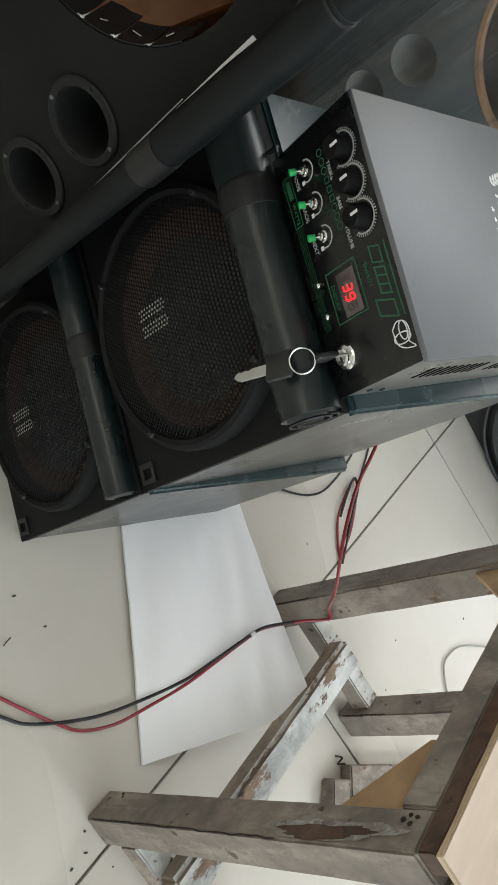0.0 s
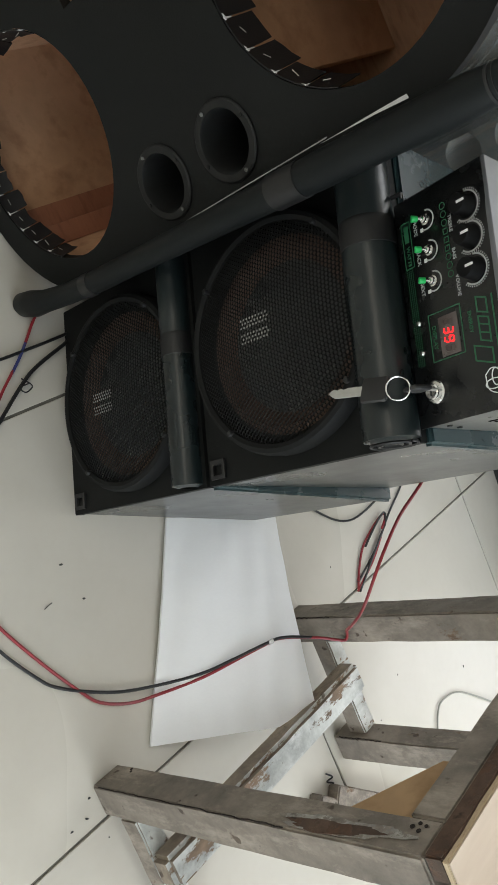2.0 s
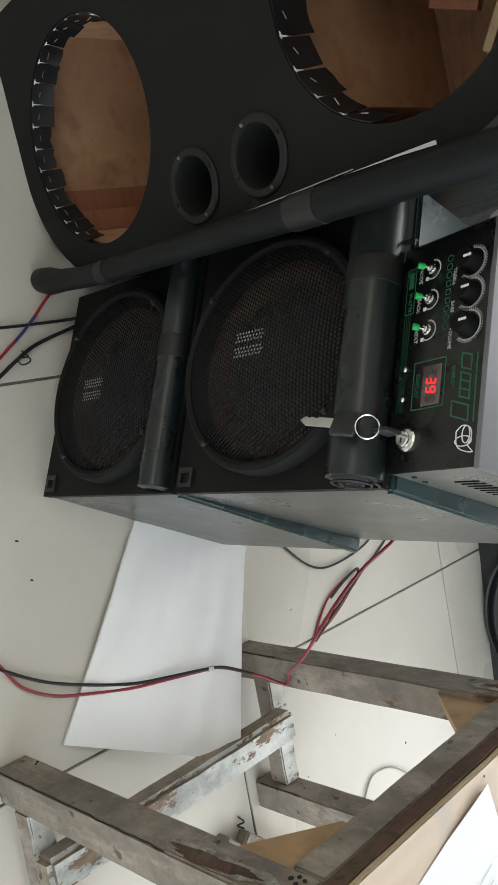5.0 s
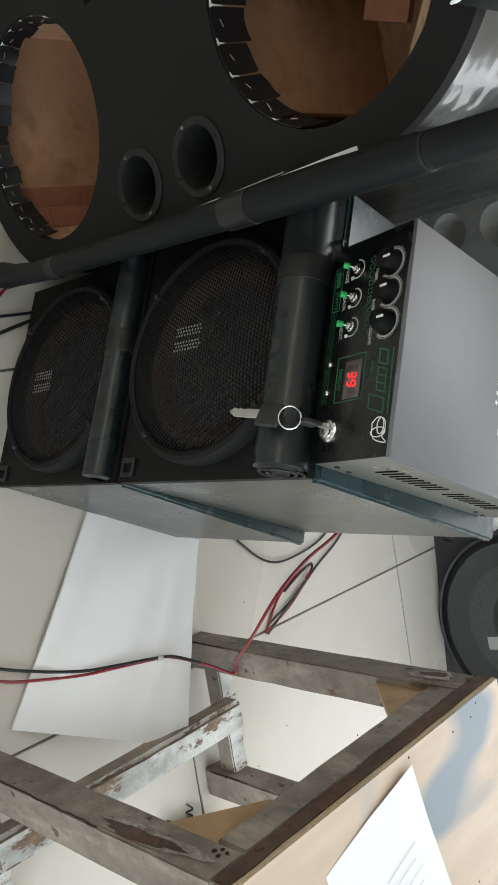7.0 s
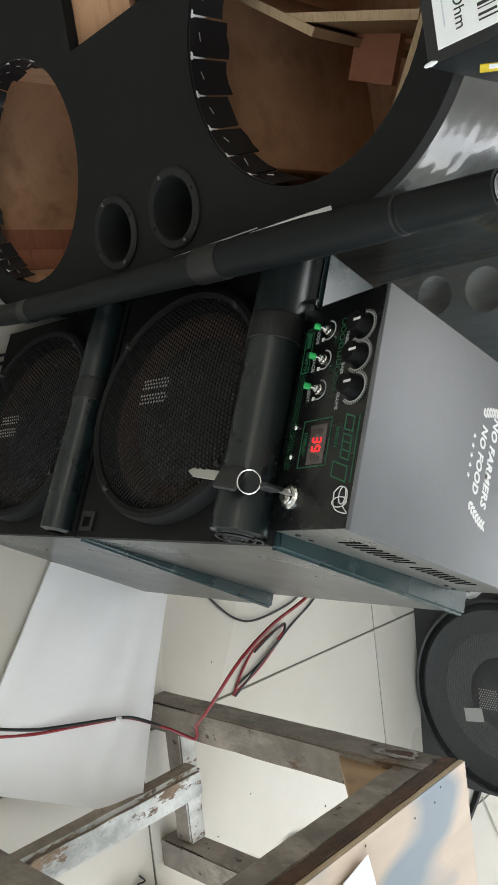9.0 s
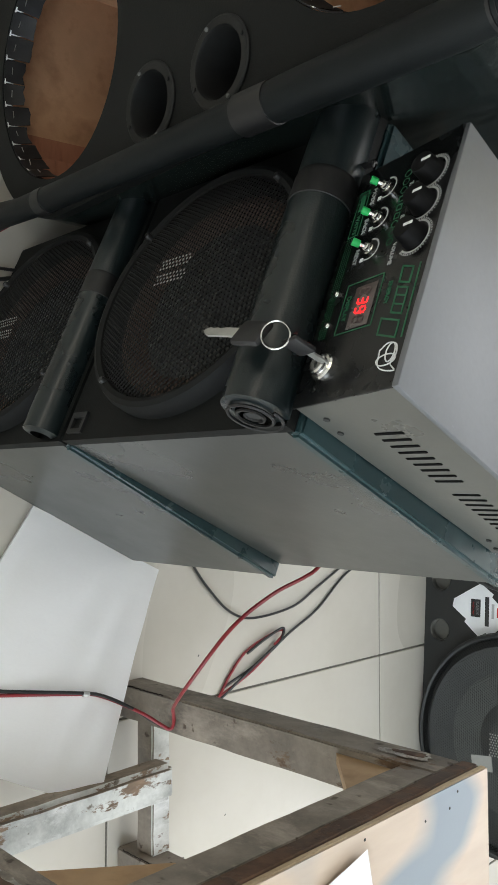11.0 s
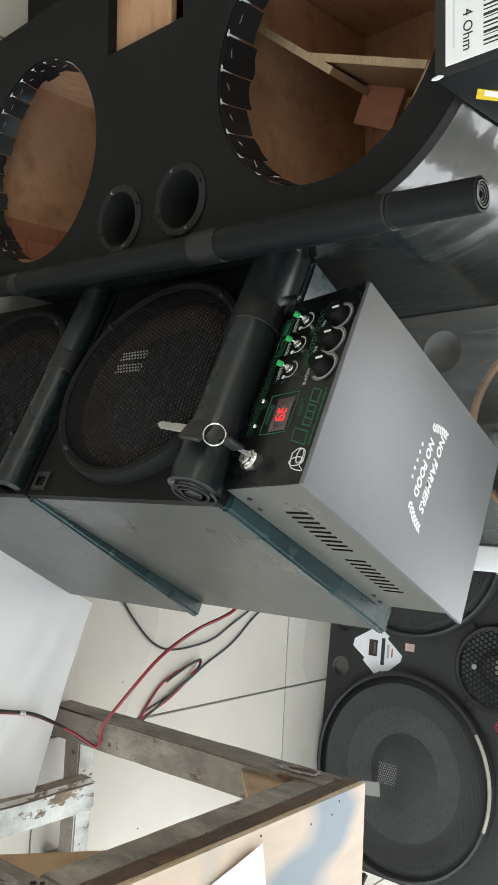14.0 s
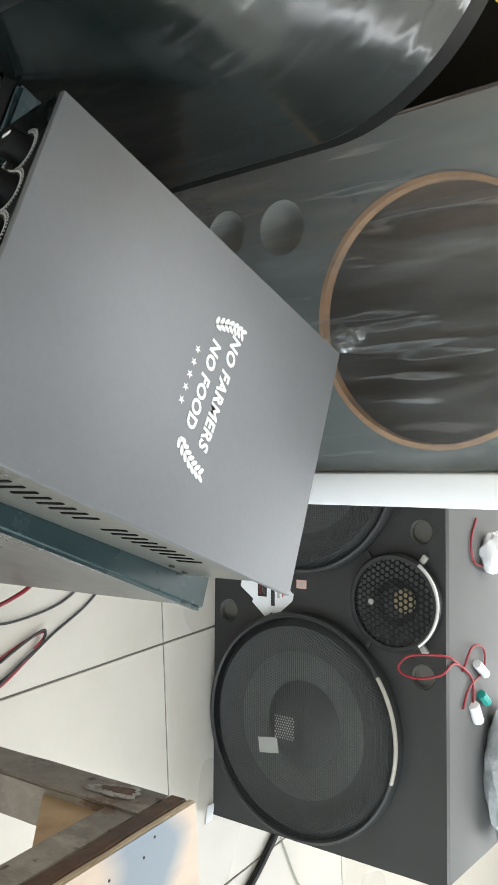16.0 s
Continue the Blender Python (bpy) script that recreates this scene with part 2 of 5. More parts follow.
LCD = surface("pinkish_display_glass", (0.12, 0.10, 0.095), 0.25, var=0.2, scale=20)
LCD_OFF = surface("unlit_segment", (0.07, 0.045, 0.042), 0.3)
RED_LED = glow("red_led_digit", (1.0, 0.012, 0.014), 2.4)
PLY_IN = plain_wood("reddish_plywood", (0.64, 0.39, 0.24), (0.44, 0.245, 0.14), (1.2, 1.2, 5))
PLY_LIGHT = plain_wood("pale_plywood", (0.50, 0.33, 0.19), (0.34, 0.20, 0.11), (6, 1, 1))
PLY_BOARD = plain_wood("brown_plywood_board", (0.30, 0.185, 0.105), (0.19, 0.11, 0.06), (5, 1, 1))
RED_PLY = plain_wood("red_brown_plywood", (0.40, 0.17, 0.10), (0.27, 0.11, 0.06), (1, 5, 1))
ORANGE_PLY = plain_wood("orange_brown_plywood", (0.50, 0.285, 0.165), (0.36, 0.19, 0.10), (1, 1, 4))
PLY_EDGE = plain_wood("plywood_edge", (0.50, 0.37, 0.235), (0.26, 0.165, 0.10), (4, 4, 40), ring=9)
PALE_EDGE = plain_wood("rough_pale_plywood_edge", (0.62, 0.50, 0.34), (0.40, 0.29, 0.18), (4, 12, 40), ring=9)
GUSSET = plain_wood("orange_plywood", (0.54, 0.36, 0.20), (0.36, 0.22, 0.11), (5, 1, 1))
OLD_PAINT = worn_wood("grey_brown_old_paint", (0.225, 0.192, 0.16), (0.16, 0.10, 0.06), 0.60, 8, (1, 1, 0.45))
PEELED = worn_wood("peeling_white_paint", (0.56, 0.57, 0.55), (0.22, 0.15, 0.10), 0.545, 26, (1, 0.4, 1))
RUSTY = worn_wood("rust_brown_rail", (0.075, 0.045, 0.03), (0.10, 0.052, 0.03), 0.5, 8)
BARE = worn_wood("bare_brown_timber", (0.27, 0.22, 0.17), (0.18, 0.115, 0.07), 0.62, 9, (1, 0.4, 1))
DARK_SPLIT = surface("dark_brown", (0.022, 0.016, 0.012), 0.9)
CHALK = worn_wood("chalky_white_paint", (0.31, 0.295, 0.27), (0.25, 0.22, 0.19), 0.5, 40)
BOARD = board_mat()
FOAM = surface("white_foam_sheet", (0.88, 0.885, 0.90), 0.75, var=0.03, scale=5, grain=400, bump=0.12, stretch=(1, 0.3, 1))
PAPER = surface("white_paper", (0.82, 0.83, 0.85), 0.55, var=0.04, scale=9)
RED_WIRE = surface("red_wire", (0.26, 0.014, 0.022), 0.4, var=0.15)
BLACK_WIRE = surface("black_wire", (0.014, 0.014, 0.015), 0.42, var=0.15)
GREY_WIRE = surface("grey_wire", (0.33, 0.33, 0.29), 0.5, var=0.1)
BLUE_WIRE = surface("blue_wire", (0.03, 0.04, 0.16), 0.45)
TEAL = surface("teal_plastic", (0.02, 0.33, 0.29), 0.4)
WRAPPED = surface("film_wrapped_grey_board", (0.17, 0.19, 0.19), 0.30, var=0.2, scale=4, stretch=(1, 1, 0.4), bump=0.05)
RIM_WOOD = plain_wood("bare_rim", (0.52, 0.31, 0.18), (0.36, 0.20, 0.12), (8, 8, 1))
DARK_IN = plain_wood("brown_plywood", (0.33, 0.235, 0.165), (0.21, 0.14, 0.095), (1, 1, 5))
CARTON = surface("black_printed_card", (0.010, 0.012, 0.013), 0.4, var=0.2)
YELLOW = surface("yellow_print", (0.75, 0.55, 0.03), 0.5)
CREAM = surface("cream_seal", (0.75, 0.63, 0.42), 0.5)
PINK = surface("pink_paper_tag", (0.62, 0.42, 0.36), 0.6)
RED_PRINT = surface("red_print", (0.5, 0.03, 0.03), 0.5)
GREY_TOP = surface("grey_cabinet_top", (0.125, 0.127, 0.125), 0.55, spec=0.3, var=0.1, scale=4)
CLOTH = surface("grey_fleece", (0.46, 0.48, 0.50), 0.95, var=0.35, scale=25, grain=300, bump=0.8, dist=0.004)
FILM = film_mat()
CAVITY_WOOD = surface("brown_plywood_inside", (0.30, 0.22, 0.16), 0.75, var=0.3, scale=5, stretch=(1, 1, 0.3))


# ---------------------------------------------------------------- mesh helpers
def thing(name, label, category, m=None, group="", kind=""):
    ob = new(name)
    m = m or Matrix()
    ob.matrix_world = Matrix.Translation(m.translation * PLAN) @ m.to_3x3().to_4x4()
    ob.empty_display_size = 0.05
    return tagged(ob, label, category, group, kind)


def part(name, bm, material, parent=None, label="", smooth=True):
    """Links a bmesh, drawn in plan units, as one mesh under a thing or a part."""
    bmesh.ops.recalc_face_normals(bm, faces=bm.faces[:])
    bm.transform(Matrix.Scale(PLAN, 4))
    me = bpy.data.meshes.new(name)
    bm.to_mesh(me)
    bm.free()
    if smooth:
        me.shade_smooth()
        me.set_sharp_from_angle(angle=radians(32))
    me.materials.append(material)
    ob = new(name, me)
    ob.parent = parent
    if label:
        ob["label"] = label
    return ob


def block(x0, x1, y0, y1, z0, z1, bevel=0.0, bm=None, seg=2):
    own = bm is None
    b = bmesh.new()
    bmesh.ops.create_cube(b, size=1)
    for v in b.verts:
        v.co = Vector(((x0 + x1) / 2 + v.co.x * (x1 - x0), (y0 + y1) / 2 + v.co.y * (y1 - y0), (z0 + z1) / 2 + v.co.z * (z1 - z0)))
    if bevel:
        bmesh.ops.bevel(b, geom=b.edges[:], offset=bevel, segments=seg, profile=0.5, affect="EDGES")
    return b if own else merge(bm, b)


def merge(a, b, m=None):
    if m is not None:
        b.transform(m)
    me = bpy.data.meshes.new("tmp")
    b.to_mesh(me)
    b.free()
    a.from_mesh(me)
    bpy.data.meshes.remove(me)
    return a


def axis_matrix(p, q):
    p, q = Vector(p), Vector(q)
    return Matrix.Translation(p) @ (q - p).to_track_quat("Z", "Y").to_matrix().to_4x4()


def rod(p, q, r, r2=None, seg=20, bevel=0.0):
    b = bmesh.new()
    d = (Vector(q) - Vector(p)).length
    bmesh.ops.create_cone(b, cap_ends=True, segments=seg, radius1=r, radius2=r if r2 is None else r2, depth=d,
                          matrix=Matrix.Translation((0, 0, d / 2)))
    if bevel:
        es = [e for e in b.edges if abs(e.verts[0].co.z - e.verts[1].co.z) < 1e-6]
        bmesh.ops.bevel(b, geom=es, offset=bevel, segments=2, profile=0.5, affect="EDGES")
    b.transform(axis_matrix(p, q))
    return b


def lathe(profile, seg=48, m=None, closed=False):
    """Turns (radius, height) rows about the z axis."""
    b = bmesh.new()
    rings = []
    for r, z in profile:
        if r < 1e-6:
            rings.append([b.verts.new((0, 0, z))] * seg)
        else:
            rings.append([b.verts.new((r * math.cos(2 * math.pi * i / seg), r * math.sin(2 * math.pi * i / seg), z)) for i in range(seg)])
    pairs = list(zip(rings, rings[1:])) + ([(rings[-1], rings[0])] if closed else [])
    for a, c in pairs:
        for i in range(seg):
            j = (i + 1) % seg
            vs = []
            for v in (a[i], a[j], c[j], c[i]):
                if v not in vs:
                    vs.append(v)
            if len(vs) > 2:
                b.faces.new(vs)
    if m is not None:
        b.transform(m)
    return b


def smooth_line(pts, n=8):
    pts = [Vector(p) for p in pts]
    ext = [pts[0] * 2 - pts[1]] + pts + [pts[-1] * 2 - pts[-2]]
    out = []
    for a, b, c, d in zip(ext, ext[1:], ext[2:], ext[3:]):
        for i in range(n):
            t = i / n
            out.append(0.5 * (2 * b + (c - a) * t + (2 * a - 5 * b + 4 * c - d) * t * t + (3 * b - a - 3 * c + d) * t ** 3))
    return out + [pts[-1]]


def tube(pts, r, seg=8, n=8, straight=False):
    line = [Vector(p) for p in pts] if straight else smooth_line(pts, n)
    b = bmesh.new()
    rings = []
    side = None
    for i, p in enumerate(line):
        d = (line[min(i + 1, len(line) - 1)] - line[max(i - 1, 0)]).normalized()
        if side is None:
            side = d.orthogonal().normalized()
        side = (side - d * side.dot(d)).normalized()
        up = d.cross(side)
        rings.append([b.verts.new(p + (side * math.cos(2 * math.pi * k / seg) + up * math.sin(2 * math.pi * k / seg)) * r) for k in range(seg)])
    for a, c in zip(rings, rings[1:]):
        for k in range(seg):
            b.faces.new((a[k], a[(k + 1) % seg], c[(k + 1) % seg], c[k]))
    b.faces.new(rings[0][::-1])
    b.faces.new(rings[-1])
    return b


def circle(cx, cz, r, n=64, a0=0.0, a1=360.0):
    full = abs(a1 - a0 - 360) < 1e-6
    k = n if full else n + 1
    return [(cx + r * math.cos(radians(a0 + (a1 - a0) * i / n)), cz + r * math.sin(radians(a0 + (a1 - a0) * i / n))) for i in range(k)]


def plate(outline, holes, y0, y1):
    """A board in the xz plane with holes through it, from y0 to y1."""
    b = bmesh.new()
    edges = []
    for loop in [outline] + holes:
        vs = [b.verts.new((x, y0, z)) for x, z in loop]
        edges += [b.edges.new((a, c)) for a, c in zip(vs, vs[1:] + vs[:1])]
    bmesh.ops.triangle_fill(b, use_beauty=True, use_dissolve=False, edges=edges)
    got = bmesh.ops.extrude_face_region(b, geom=b.faces[:])
    bmesh.ops.translate(b, vec=(0, y1 - y0, 0), verts=[g for g in got["geom"] if isinstance(g, bmesh.types.BMVert)])
    return b


def shell(outline, y0, y1, back=None):
    """The outline, drawn back from y0 to y1 as a skin, towards another outline if one is given."""
    b = bmesh.new()
    f = [b.verts.new((x, y0, z)) for x, z in outline]
    k = [b.verts.new((x, y1, z)) for x, z in back or outline]
    n = len(outline)
    for i in range(n):
        j = (i + 1) % n
        b.faces.new((f[i], f[j], k[j], k[i]))
    return b


def words(name, body, size, m, material, parent, depth=0.0006, shear=0.0, align="CENTER", bold=0.0, gap=1.0):
    """Raised lettering: lies in the xy plane of m, in plan units."""
    c = bpy.data.curves.new(name, "FONT")
    c.body, c.size, c.align_x, c.align_y, c.extrude, c.shear, c.offset = body, size, align, "CENTER", depth, shear, bold
    c.resolution_u, c.space_character = 3, gap
    ob = bpy.data.objects.new(name, c)
    scene.collection.objects.link(ob)
    bpy.context.view_layer.update()
    me = bpy.data.meshes.new_from_object(ob.evaluated_get(bpy.context.evaluated_depsgraph_get()))
    bpy.data.objects.remove(ob)
    bpy.data.curves.remove(c)
    b = bmesh.new()
    b.from_mesh(me)
    bpy.data.meshes.remove(me)
    b.transform(m)
    return part(name, b, material, parent, smooth=False)


def frame_of(p0, u, lean):
    """Local axes: x along u, y into the cabinet, z up, leaning forward by some degrees."""
    u = Vector((u[0], u[1], 0)).normalized()
    n = Vector((u.y, -u.x, 0))
    w = n * math.sin(radians(lean)) + Vector((0, 0, math.cos(radians(lean))))
    back = w.cross(u)
    m = Matrix((u, back, w)).transposed().to_4x4()
    m.translation = Vector((p0[0], p0[1], 0))
    return m


def perforated(r, pitch, hole, m, dome=0.0, flat=0.0):
    """A round steel mesh of six-sided holes, bulging by dome."""
    b = bmesh.new()
    rows = int(r / (pitch * 0.866)) + 1

    def lift(x, y):
        q = min(1.0, math.hypot(x, y) / r)
        q = max(0.0, (q - flat) / (1 - flat))
        return dome * (1 - q * q)

    cache = {}

    def vert(x, y):
        k = (round(x, 5), round(y, 5))
        if k not in cache:
            cache[k] = b.verts.new((x, y, lift(x, y)))
        return cache[k]

    for j in range(-rows, rows + 1):
        for i in range(-rows - 2, rows + 3):
            cx, cy = (i + 0.5 * (j % 2)) * pitch, j * pitch * 0.866
            if math.hypot(cx, cy) > r:
                continue
            o = [vert(cx + pitch * 0.57735 * math.cos(radians(60 * k + 30)), cy + pitch * 0.57735 * math.sin(radians(60 * k + 30))) for k in range(6)]
            n = [b.verts.new((cx + hole * math.cos(radians(60 * k + 30)), cy + hole * math.sin(radians(60 * k + 30)),
                              lift(cx, cy) - 0.0015)) for k in range(6)]
            for k in range(6):
                b.faces.new((o[k], o[(k + 1) % 6], n[(k + 1) % 6], n[k]))
    b.transform(m)
    return b


FACE = Matrix(((1, 0, 0, 0), (0, 0, -1, 0), (0, 1, 0, 0), (0, 0, 0, 1)))  # xy drawn upright, z towards the viewer


def on_face(x, y, z):
    return Matrix.Translation((x, y, z)) @ FACE


# ---------------------------------------------------------------- the room
def structure(name, bm, material, label, parent=None):
    return tagged(part(name, bm, material, parent, smooth=False), label, "", "", "structure")


floor = structure("floor", block(-2.75, 4.15, -3.35, 5.15, -0.2, -0.004), GROUT, "cream vitrified tile floor with dark grey joints")
ceil = plate([(-2.75, -3.35), (4.15, -3.35), (4.15, 5.15), (-2.75, 5.15)], [[(-2.45, 1.25), (-0.45, 1.25), (-0.45, 3.35), (-2.45, 3.35)]], 0, 0.1)
ceil.transform(Matrix(((1, 0, 0, 0), (0, 0, 1, 0), (0, 1, 0, 3.4), (0, 0, 0, 1))))
structure("ceiling", ceil, CEIL, "plain white ceiling with a roof light opening")
structure("wall_west", block(-2.75, -2.6, -3.2, 5.0, 0, 3.4), WALL, "off-white painted wall")
structure("wall_south", block(-2.6, 4.0, -3.35, -3.2, 0, 3.4), WALL, "off-white painted wall")
wall_north = structure("wall_north", plate([(-2.6, 0), (4.0, 0), (4.0, 3.4), (-2.6, 3.4)], [[(-1.0, 1.5), (1.8, 1.5), (1.8, 3.1), (-1.0, 3.1)]], 5.0, 5.15),
                       WALL, "off-white wall with a wide window opening")
wall_east = structure("wall_east", plate([(-3.2, 0), (5.0, 0), (5.0, 3.4), (-3.2, 3.4)], [[(-2.1, 0.02), (2.7, 0.02), (2.7, 3.2), (-2.1, 3.2)]], 0, 0.15),
                      WALL, "off-white wall with the open shop front")
wall_east.matrix_world = Matrix.Translation((4.15 * PLAN, 0, 0)) @ Matrix.Rotation(radians(90), 4, "Z")


# ---------------------------------------------------------------- two-way tower: lower and upper cabinet
def speaker_cabinet(name, label, z0, z1, rear_x, cz, roll_z, roll_r, tag_at, band):
    m = Matrix.Translation((0, 0, z0))
    t = thing(name, label, "speaker cabinet", m, "stacked cabinets")
    h = z1 - z0
    b = bmesh.new()
    lo = [(-0.285, 0.012), (0.17, 0.012), (rear_x, 0.525), (-0.285, 0.525)]
    vs = [[b.verts.new((x, y, z)) for x, y in lo] for z in (0, h - 0.0205)]
    for i in range(4):
        j = (i + 1) % 4
        b.faces.new((vs[0][i], vs[0][j], vs[1][j], vs[1][i]))
    b.faces.new(vs[0][::-1])
    b.faces.new(vs[1])
    bmesh.ops.bevel(b, geom=b.edges[:], offset=0.003, segments=2, affect="EDGES")
    part("body", b, GREY_SIDE, t, "smooth grey board sides")
    b = bmesh.new()
    vs = [[b.verts.new((x + (0.006 if x > 0 else 0), y + (0.003 if y > 0.1 else 0.0), z)) for x, y in lo] for z in (h - 0.020, h)]
    for i in range(4):
        j = (i + 1) % 4
        b.faces.new((vs[0][i], vs[0][j], vs[1][j], vs[1][i]))
    b.faces.new(vs[0][::-1])
    b.faces.new(vs[1])
    bmesh.ops.bevel(b, geom=b.edges[:], offset=0.0055, segments=3, affect="EDGES")
    part("top_board", b, LEDGE, t, "blue-grey top board")
    cx, c = -0.050, cz - z0
    part("front_baffle", plate([(-0.285, 0), (0.172, 0), (0.172, h - 0.008), (-0.285, h - 0.008)], [circle(cx, c, 0.163)], -0.004, 0.0115), BLACK, t, "black front board")
    at = on_face(cx, -0.004, c)
    part("cone", lathe([(0.165, 0.0), (0.15, 0.004), (0.14, -0.006), (0.055, -0.07), (0.05, -0.055), (0.03, -0.044), (0, -0.04)], 48, at), CONE, t, "dark brown speaker cone")
    ring = part("speaker_ring", lathe([(0.199, 0.0), (0.199, 0.019), (0.195, 0.028), (0.188, 0.031), (0.181, 0.028), (0.177, 0.006), (0.172, 0.0)], 72, at, True), RUBBER, t, "thick black rubber ring")
    part("grille", perforated(0.180, 0.0072, 0.0029, at @ Matrix.Translation((0, 0, 0.025)), 0.026, 0.1), GRILLE, t, "black perforated steel grille")
    for a in (-38, 52, 142, 232):
        s = lathe([(0, 0.036), (0.004, 0.036), (0.0055, 0.033), (0.0055, 0.024)], 12,
                  at @ Matrix.Translation((0.185 * math.cos(radians(a)), 0.185 * math.sin(radians(a)), 0)))
        part("screw", s, PLASTIC, ring)
    tx, tz = tag_at
    tag = bmesh.new()
    for col in range(7):
        if col == 3:
            continue
        for row in range(9):
            x, z = (col - 3) * 0.0064, (row - 4) * 0.0072 + (col % 2) * 0.0036
            d = math.hypot(x + tx - cx, z + tz - cz)
            y = 0.0265 + 0.026 * (1 - max(0, (d / 0.180 - 0.1) / 0.9) ** 2)
            bmesh.ops.create_circle(tag, cap_ends=True, segments=6, radius=0.0021, matrix=Matrix.Translation((x, z, y)))
    tag.transform(on_face(tx, -0.004, tz - z0))
    part("badge", tag, BADGE, t, "pale badge showing through the mesh", smooth=False)
    # padded sheet rolled along the top front edge
    rz = roll_z - z0
    r = roll_r
    roll = part("edge_roll", lathe([(r * 0.55, 0), (r, 0.004), (r * 1.01, 0.10), (r, band - 0.01), (r * 0.975, band + 0.02), (r, band + 0.05), (r * 0.98, 0.44), (r * 0.5, 0.452)], 40,
                                   axis_matrix((0.168, -r + 0.014, rz), (-0.285, -r + 0.014, rz))), ROLL, t, "rolled black sheet along the front edge")
    part("tape_band", lathe([(r * 0.98, band), (r * 1.025, band + 0.001), (r * 1.02, band + 0.036), (r * 1.0, band + 0.042), (r * 0.98, band + 0.043)], 40,
                            axis_matrix((0.168, -r + 0.014, rz), (-0.285, -r + 0.014, rz))), TAPE, roll, "black tape band")
    if z0 > 0.1:
        sp = [(0.171, -r + 0.014 + (0.3 + 0.62 * k / 60) * r * math.cos(k / 4.2), rz + (0.3 + 0.62 * k / 60) * r * math.sin(k / 4.2)) for k in range(61)]
        part("rolled_end", tube(sp, 0.0022, 5, 1, True), TAPE, roll, "spiral end of the roll")
        part("end_hollow", lathe([(0.0, 0.0), (r * 0.26, 0.0), (r * 0.28, 0.003)], 20, axis_matrix((0.1685, -r + 0.014, rz), (0.2, -r + 0.014, rz))), DARK_PRINT, roll)
    # clip plate on the lower corner
    for cx0 in (0.128,):
        clip = part("corner_clip", plate([(cx0, 0.010), (cx0 + 0.034, 0.010), (cx0 + 0.034, 0.046), (cx0, 0.046)],
                                         [[(cx0 + 0.009, 0.017), (cx0 + 0.027, 0.017), (cx0 + 0.027, 0.039), (cx0 + 0.009, 0.039)]], -0.009, -0.0045), PLASTIC, t, "black plastic corner clip")
    return t


speaker_cabinet("speaker_cabinet", "lower black-fronted grey speaker cabinet standing on the tiles", 0.0, 0.447, 0.196, 0.222, 0.402, 0.030, (-0.03, 0.205), 0.245)
speaker_cabinet("speaker_cabinet", "upper black-fronted grey speaker cabinet stacked on another", 0.448, 0.906, 0.172, 0.660, 0.866, 0.0405, (-0.058, 0.645), 0.283)

# ---------------------------------------------------------------- amplifier
amp = thing("amplifier", "grey steel amplifier with black control panel on the cabinet", "amplifier", Matrix.Translation((0, -0.008, 0.9065)))
X0, X1, Z1 = -0.171, 0.156, 0.160
b = bmesh.new()
prof = [(0.0, 0.002), (-0.026, Z1 - 0.003), (0.476, Z1 - 0.003), (0.476, 0.002)]


def body_x(y):
    """The right side of the case, which tapers towards the back."""
    return X1 - 0.003 - 0.012 * max(0.0, y) / 0.51


rows = [[b.verts.new((x if x < 0 else body_x(y), y, z)) for y, z in prof] for x in (X0 + 0.003, X1)]
for i in range(4):
    j = (i + 1) % 4
    b.faces.new((rows[0][i], rows[0][j], rows[1][j], rows[1][i]))
b.faces.new(rows[0][::-1])
b.faces.new(rows[1])
body = part("body", b, METAL_SIDE, amp, "warm grey steel case")
lid = block(X0, X1 + 0.001, -0.031, 0.511, Z1 - 0.006, Z1 + 0.002, 0.0016)
for v in lid.verts:
    p, q = (v.co.x - X0) / (X1 + 0.001 - X0), (v.co.y + 0.031) / 0.542
    v.co.x = (-0.172 - 0.014 * q) * (1 - p) + (0.160 - 0.006 * q) * p
    v.co.y = (-0.029 - 0.008 * p) * (1 - q) + (0.499 - 0.012 * p) * q
lid_ob = part("lid", lid, METAL, amp, "grey satin steel lid")
for y in (0.070, 0.248):
    for i in range(9):
        yy = y + i * 0.0168
        part("vent_slot", block(body_x(yy) - 0.002, body_x(yy) + 0.0009, yy, yy + 0.0055, 0.060, 0.098, 0.0008, seg=1), VOID, body, smooth=False)
for yy, zz in ((0.03, 0.012), (0.065, 0.006), (0.42, 0.012), (0.455, 0.006)):
    part("screw", rod((body_x(yy) - 0.003, yy, zz + 0.012), (body_x(yy) + 0.002, yy, zz + 0.012), 0.004, seg=10), DARK_PRINT, body)

# control panel: local frame with x along the panel, y up its slope
slope = math.atan2(0.026, Z1 - 0.005)
PM = Matrix.Translation((X0, -0.0015, 0.001)) @ Matrix.Rotation(slope, 4, "X") @ FACE
PW, PH_ = X1 - X0, 0.158


def on_panel(a, v, d=0.0035):
    return PM @ Matrix.Translation((a * PW, v * PH_, d))


pb = bmesh.new()
block(0, PW, 0, PH_, 0, 0.003, 0.0008, pb)
pb.transform(PM)
panel = part("control_panel", pb, PANEL, amp, "glossy black acrylic control panel")


def on_p(name, bm, material, a, v, d=0.0032, label="", parent=None):
    bm.transform(on_panel(a, v, d))
    return part(name, bm, material, parent or panel, label)


